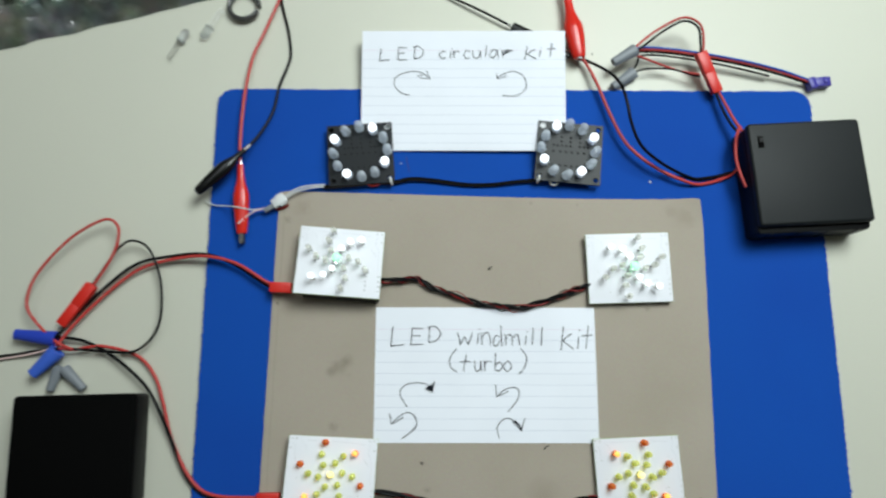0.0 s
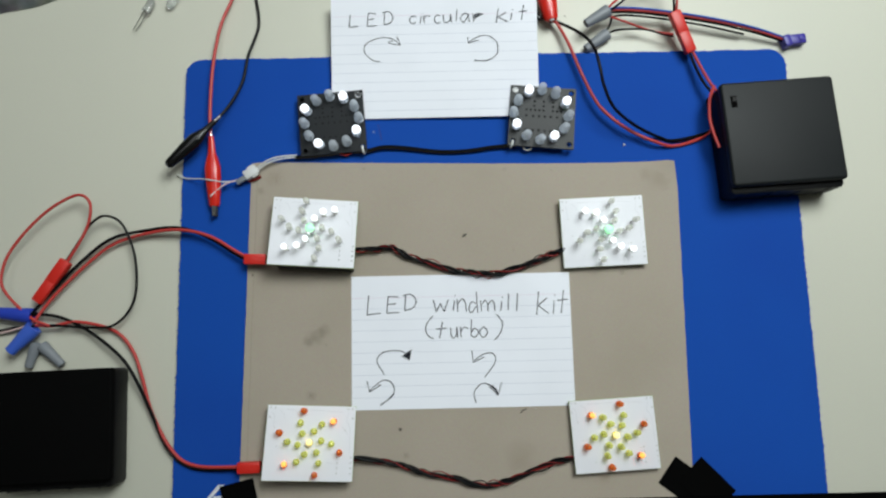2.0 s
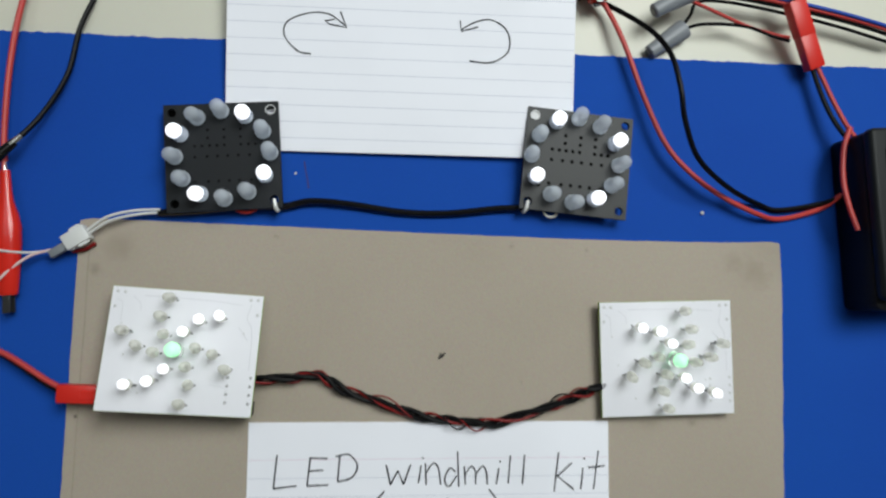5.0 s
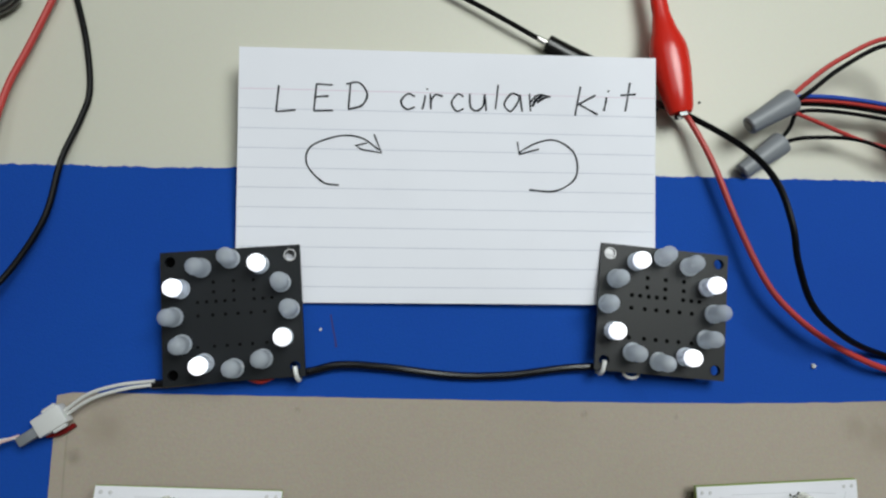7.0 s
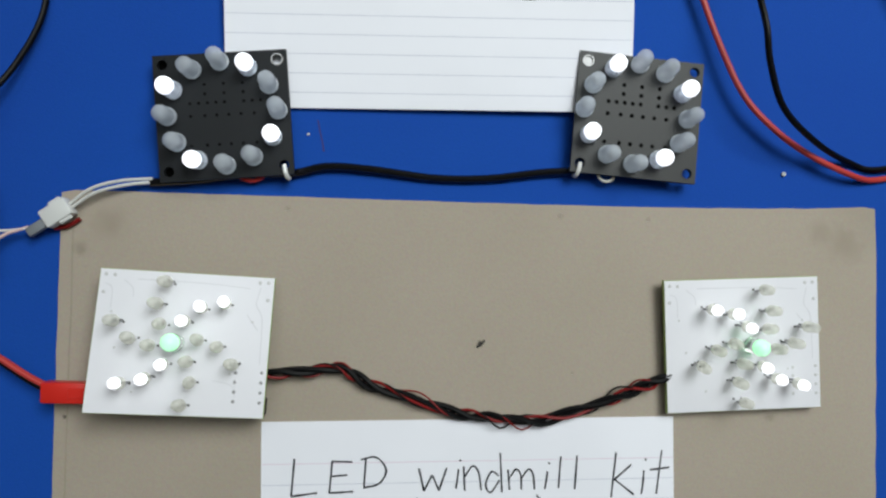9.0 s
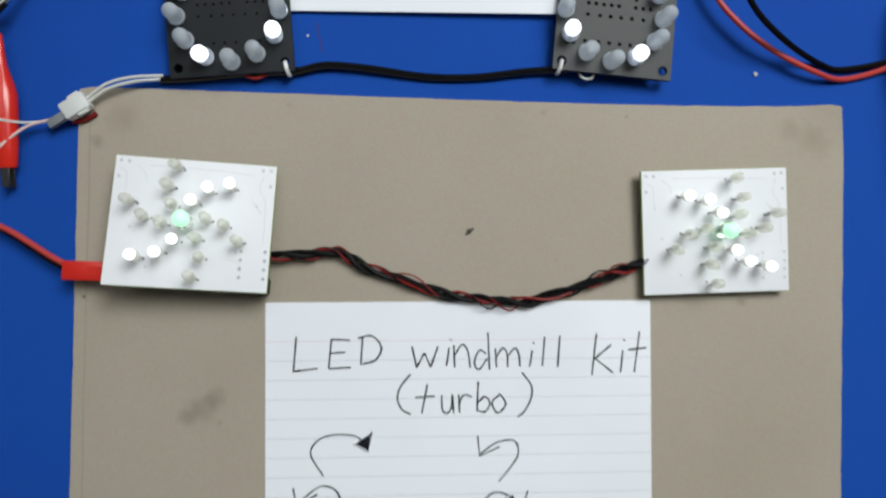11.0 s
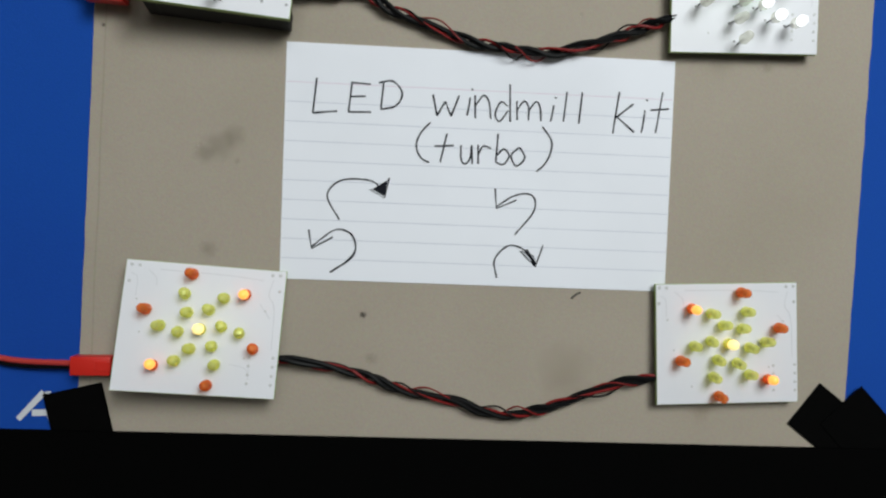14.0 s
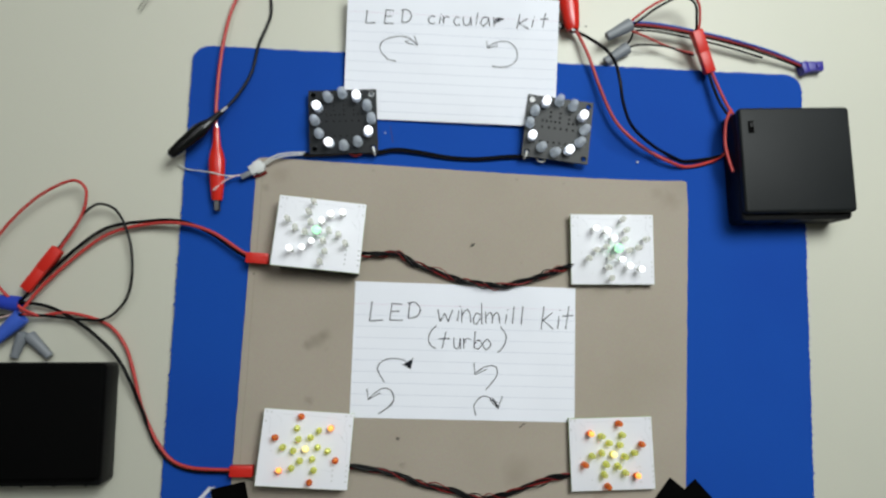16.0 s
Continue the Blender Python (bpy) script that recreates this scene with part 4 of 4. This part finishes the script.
plug = thing("violet_plug", pose(0.2345, 0.3068, 0.0003, 0, 0, 5), "small violet plug on the desk beside the mat", "plug")
part("housing", block(11, 6.0, 5.5, 0.6, 2), PURPLE_PLUG, plug)
part("shroud", block(4.5, 7.4, 6.4, 0.8, 2), PURPLE_PLUG, plug, at=pose(-0.0062, -0.0006, 0, 0, 0, 12))
part("nib", block(2.5, 3.0, 1.0, 0.3, 1, base=5.2), PURPLE_PLUG, plug, at=pose(0.002, 0, 0))


def red_connector(a, b, label, wide=6.0):
    """A flat two-part red connector from a to b."""
    long = (Vector(b) - Vector(a)).length
    c = thing("red_connector", along(a, b), label, "connector", "red connectors")
    part("plug_half", block(wide, 4.4, long * 0.5, 0.7, 2, base=0), RED_PLUG, c)
    part("socket_half", block(wide * 1.05, 4.7, long * 0.52, 0.7, 2, base=long * 0.48), RED_PLUG, c)
    return c


red_connector((167.4, 297.8, 8.6), (157.4, 322.2, 12.2), "red two-part connector resting over the mat edge", 6.6)
lead("box_lead", "red and black pair from the connector into the battery box", "wire", [
    ("red_wire", RED_WIRE, 0.85, [(168.0, 299.0, 8.8), (172.4, 287, 10), (176, 277.5, 11.5), (179.5, 271.5, 12)]),
    ("black_wire", BLACK_WIRE, 0.85, [(166.6, 298.2, 8.2), (170.0, 287, 8.6), (173.4, 277.5, 10), (178.5, 269.5, 11)])])

# left cluster: connector, blue caps, grey caps and their leads
red_connector((-219.3, 155.7, 6), (-203.4, 179.0, 6.5), "red two-part connector in the wire tangle on the desk", 6.2)
splice_cap((-245.0, 150.4, 6.5), (-221.0, 147.6, 6.5), 3.9, BLUE_CAP, "blue splice cap in the wire tangle on the desk")
splice_cap((-232.0, 127.6, 7.5), (-219.0, 141.2, 7.5), 4.2, BLUE_CAP_PALE, "blue splice cap pointing at the battery box")
splice_cap((-223.6, 118.5, 3.2), (-219.6, 132.4, 3.2), 3.0, GREY_CAP, "grey splice cap beneath the blue cap")
splice_cap((-204.2, 119.4, 3.2), (-216.6, 130.8, 3.2), 3.0, GREY_CAP, "grey splice cap beside the blue cap")
lead("board_lead", "red and black lead to the upper windmill board", "wire", [
    ("black_wire", BLACK_WIRE, 0.95, [(-222, 149, 6), (-211, 162.5, 5), (-196, 179, 4), (-180, 191.6, 4), (-160.2, 196.0, 5), (-138.8, 197.0, 7), (-121, 190.6, 6.4), (-104, 179.8, 7), (-96, 176.6, 7.6)]),
    ("red_wire", RED_WIRE, 0.95, [(-220, 144, 7), (-211, 158, 5), (-195, 175.2, 4), (-179, 188, 4), (-160.2, 194.0, 5), (-138.8, 195.6, 8.2), (-120.3, 191.4, 8.2), (-103.2, 181.2, 8.6), (-96, 177.8, 8.6)])])
lead("board_lead", "red and black lead to the lower windmill board", "wire", [
    ("red_wire", RED_WIRE, 0.95, [(-219, 142.5, 6.4), (-210, 141.8, 5), (-196, 143.8, 4), (-176.1, 138.6, 3), (-165, 127.5, 3), (-158.8, 112.3, 3), (-152.1, 91.3, 3), (-139.5, 70.4, 3.6), (-125.8, 62.3, 4.6), (-98.4, 61.4, 6.5)]),
    ("black_wire", BLACK_WIRE, 0.95, [(-221, 149, 6), (-206, 146.5, 4), (-187.6, 137.3, 5), (-168.9, 122.2, 6), (-158.8, 106.8, 6), (-152.8, 93.0, 4), (-141.5, 70.2, 3), (-126.5, 60.7, 3.6), (-98.4, 60.2, 5.5)])])
lead("loop_lead", "red and black wires looping over the desk", "wire", [
    ("red_wire", RED_WIRE, 0.85, [(-203, 178.5, 6.5), (-194, 193, 8), (-190, 204, 9), (-190.6, 213.6, 10), (-199, 216.8, 10), (-217.5, 206, 9), (-234.8, 186.1, 8), (-239.6, 169.8, 8), (-235.1, 159.6, 8), (-220.9, 146.5, 8), (-210.7, 141.6, 7)]),
    ("black_wire", BLACK_WIRE, 0.75, [(-204.5, 178, 6), (-196, 191, 7), (-190.1, 199.8, 8), (-182.3, 204.8, 8), (-172.1, 199.8, 7), (-163.9, 180, 6.4), (-163.5, 156, 6), (-173.6, 142, 6), (-189.4, 140.4, 5.4), (-212, 142.2, 6), (-230.9, 141.3, 4), (-249.7, 138.7, 1.5), (-275, 136, 1.2)]),
    ("pink_wire", PINK_WIRE, 0.6, [(-220, 144, 6), (-233, 140, 4), (-250, 137, 2), (-276, 133, 1.2)])])
for x, y, z, turn, label in ((-93.5, 177.2, 6.4, -2, "red plug of the upper windmill board"), (-95.6, 61.2, 4.6, 1, "red plug of the lower windmill board")):
    p = thing("red_plug", pose(x * MM, y * MM, z * MM, 0, 0, turn), label, "plug", "red plugs")
    part("housing", block(12.5, 6.0, 4.6, 0.5, 2), RED_PLUG, p)
    part("latch", block(5, 3, 0.4, 0.15, 1, base=4.4), RED_PLUG, p, at=pose(0.004, 0, 0))


# ---- loose things at the back of the desk ----
ring = thing("split_ring", pose(-0.1265, 0.3577, 0.0024), "dark metal split ring lying on the desk", "ring")
for k in range(2):
    loop = [(9.3 * math.cos(j * math.pi / 24), 9.3 * math.sin(j * math.pi / 24), k * 2.0 - 0.6 + j * 0.02) for j in range(46)]
    part("coil", tube(loop, 1.25, 10), DARK_METAL, ring)
for a, b in (((-161.0, 342.4, 2.6), (-165.6, 333.8, 2.6)), ((-152.0, 335.4, 2.6), (-147.6, 343.4, 2.6))):
    d = thing("loose_led", along(b, a), "clear diode lying loose on the desk", "diode", "loose diodes")
    part("lens", lathe([(0, 2.8), (1, 2.8), (1.05, 2.45), (6.4, 2.45), (7.8, 1.9), (8.6, 0.8), (8.8, 0.1)], 16), LED_CLEAR, d)
    for s in (-1, 1):
        part("pin", tube([(s * 1.2, 0, 0.5), (s * 1.2, 0, -8), (s * 0.9, 0, -14)], 0.25, 6), METAL, d)


def parts_bag():
    """A crumpled smoky plastic bag."""
    bm = bmesh.new()
    nx, ny = 70, 46
    grid = []
    for i in range(nx + 1):
        col = []
        for j in range(ny + 1):
            u, v = i / nx, j / ny
            x, y = 190 * u, 110 * v
            fold = noise.noise(Vector((x, y * 1.6, 0)) * 0.045) + 0.6 * abs(noise.noise(Vector((x, y, 7)) * 0.11)) + 0.3 * abs(noise.noise(Vector((x * 0.6, y, 3)) * 0.25))
            rise = min(1, v * 7) * min(1, u * 8, (1 - u) * 8) * min(1, (1 - v) * 8)
            edge = 2.2 * noise.noise(Vector((x, 0, 0)) * 0.05) * (1 - v)
            col.append(bm.verts.new(Vector((x, y + edge, 0.6 + rise * (9 + 14 * fold))) * MM))
        grid.append(col)
    for i in range(nx):
        for j in range(ny):
            bm.faces.new((grid[i][j], grid[i + 1][j], grid[i + 1][j + 1], grid[i][j + 1]))
    rim = bmesh.ops.extrude_edge_only(bm, edges=[e for e in bm.edges if e.is_boundary])
    for v in rim["geom"]:
        if isinstance(v, bmesh.types.BMVert):
            v.co.z = 0.0002
    return bm


bag = thing("parts_bag", pose(-0.322, 0.3168, 0, 0, 0, 15.2), "crumpled smoky clear plastic parts bag on the desk", "plastic bag")
part("film", parts_bag(), BAG_FILM, bag)
rng = random.Random(5)
# Added pale tubes along folds; the film's glints are put into their colour.
for k in range(22):
    x, y = rng.uniform(20, 170), rng.uniform(8, 50)
    turn, long = rng.uniform(-30, 50), rng.uniform(7, 20)
    line = [(long * (j / 6 - 0.5), 1.4 * math.sin(j * 1.1 + k), 1.2 * math.sin(j * math.pi / 6)) for j in range(7)]
    part("fold", tube(line, rng.uniform(0.8, 2.2), 7), FOLD_GLINT, bag, at=pose(x * MM, y * MM, rng.uniform(0.016, 0.026), 0, 0, turn))
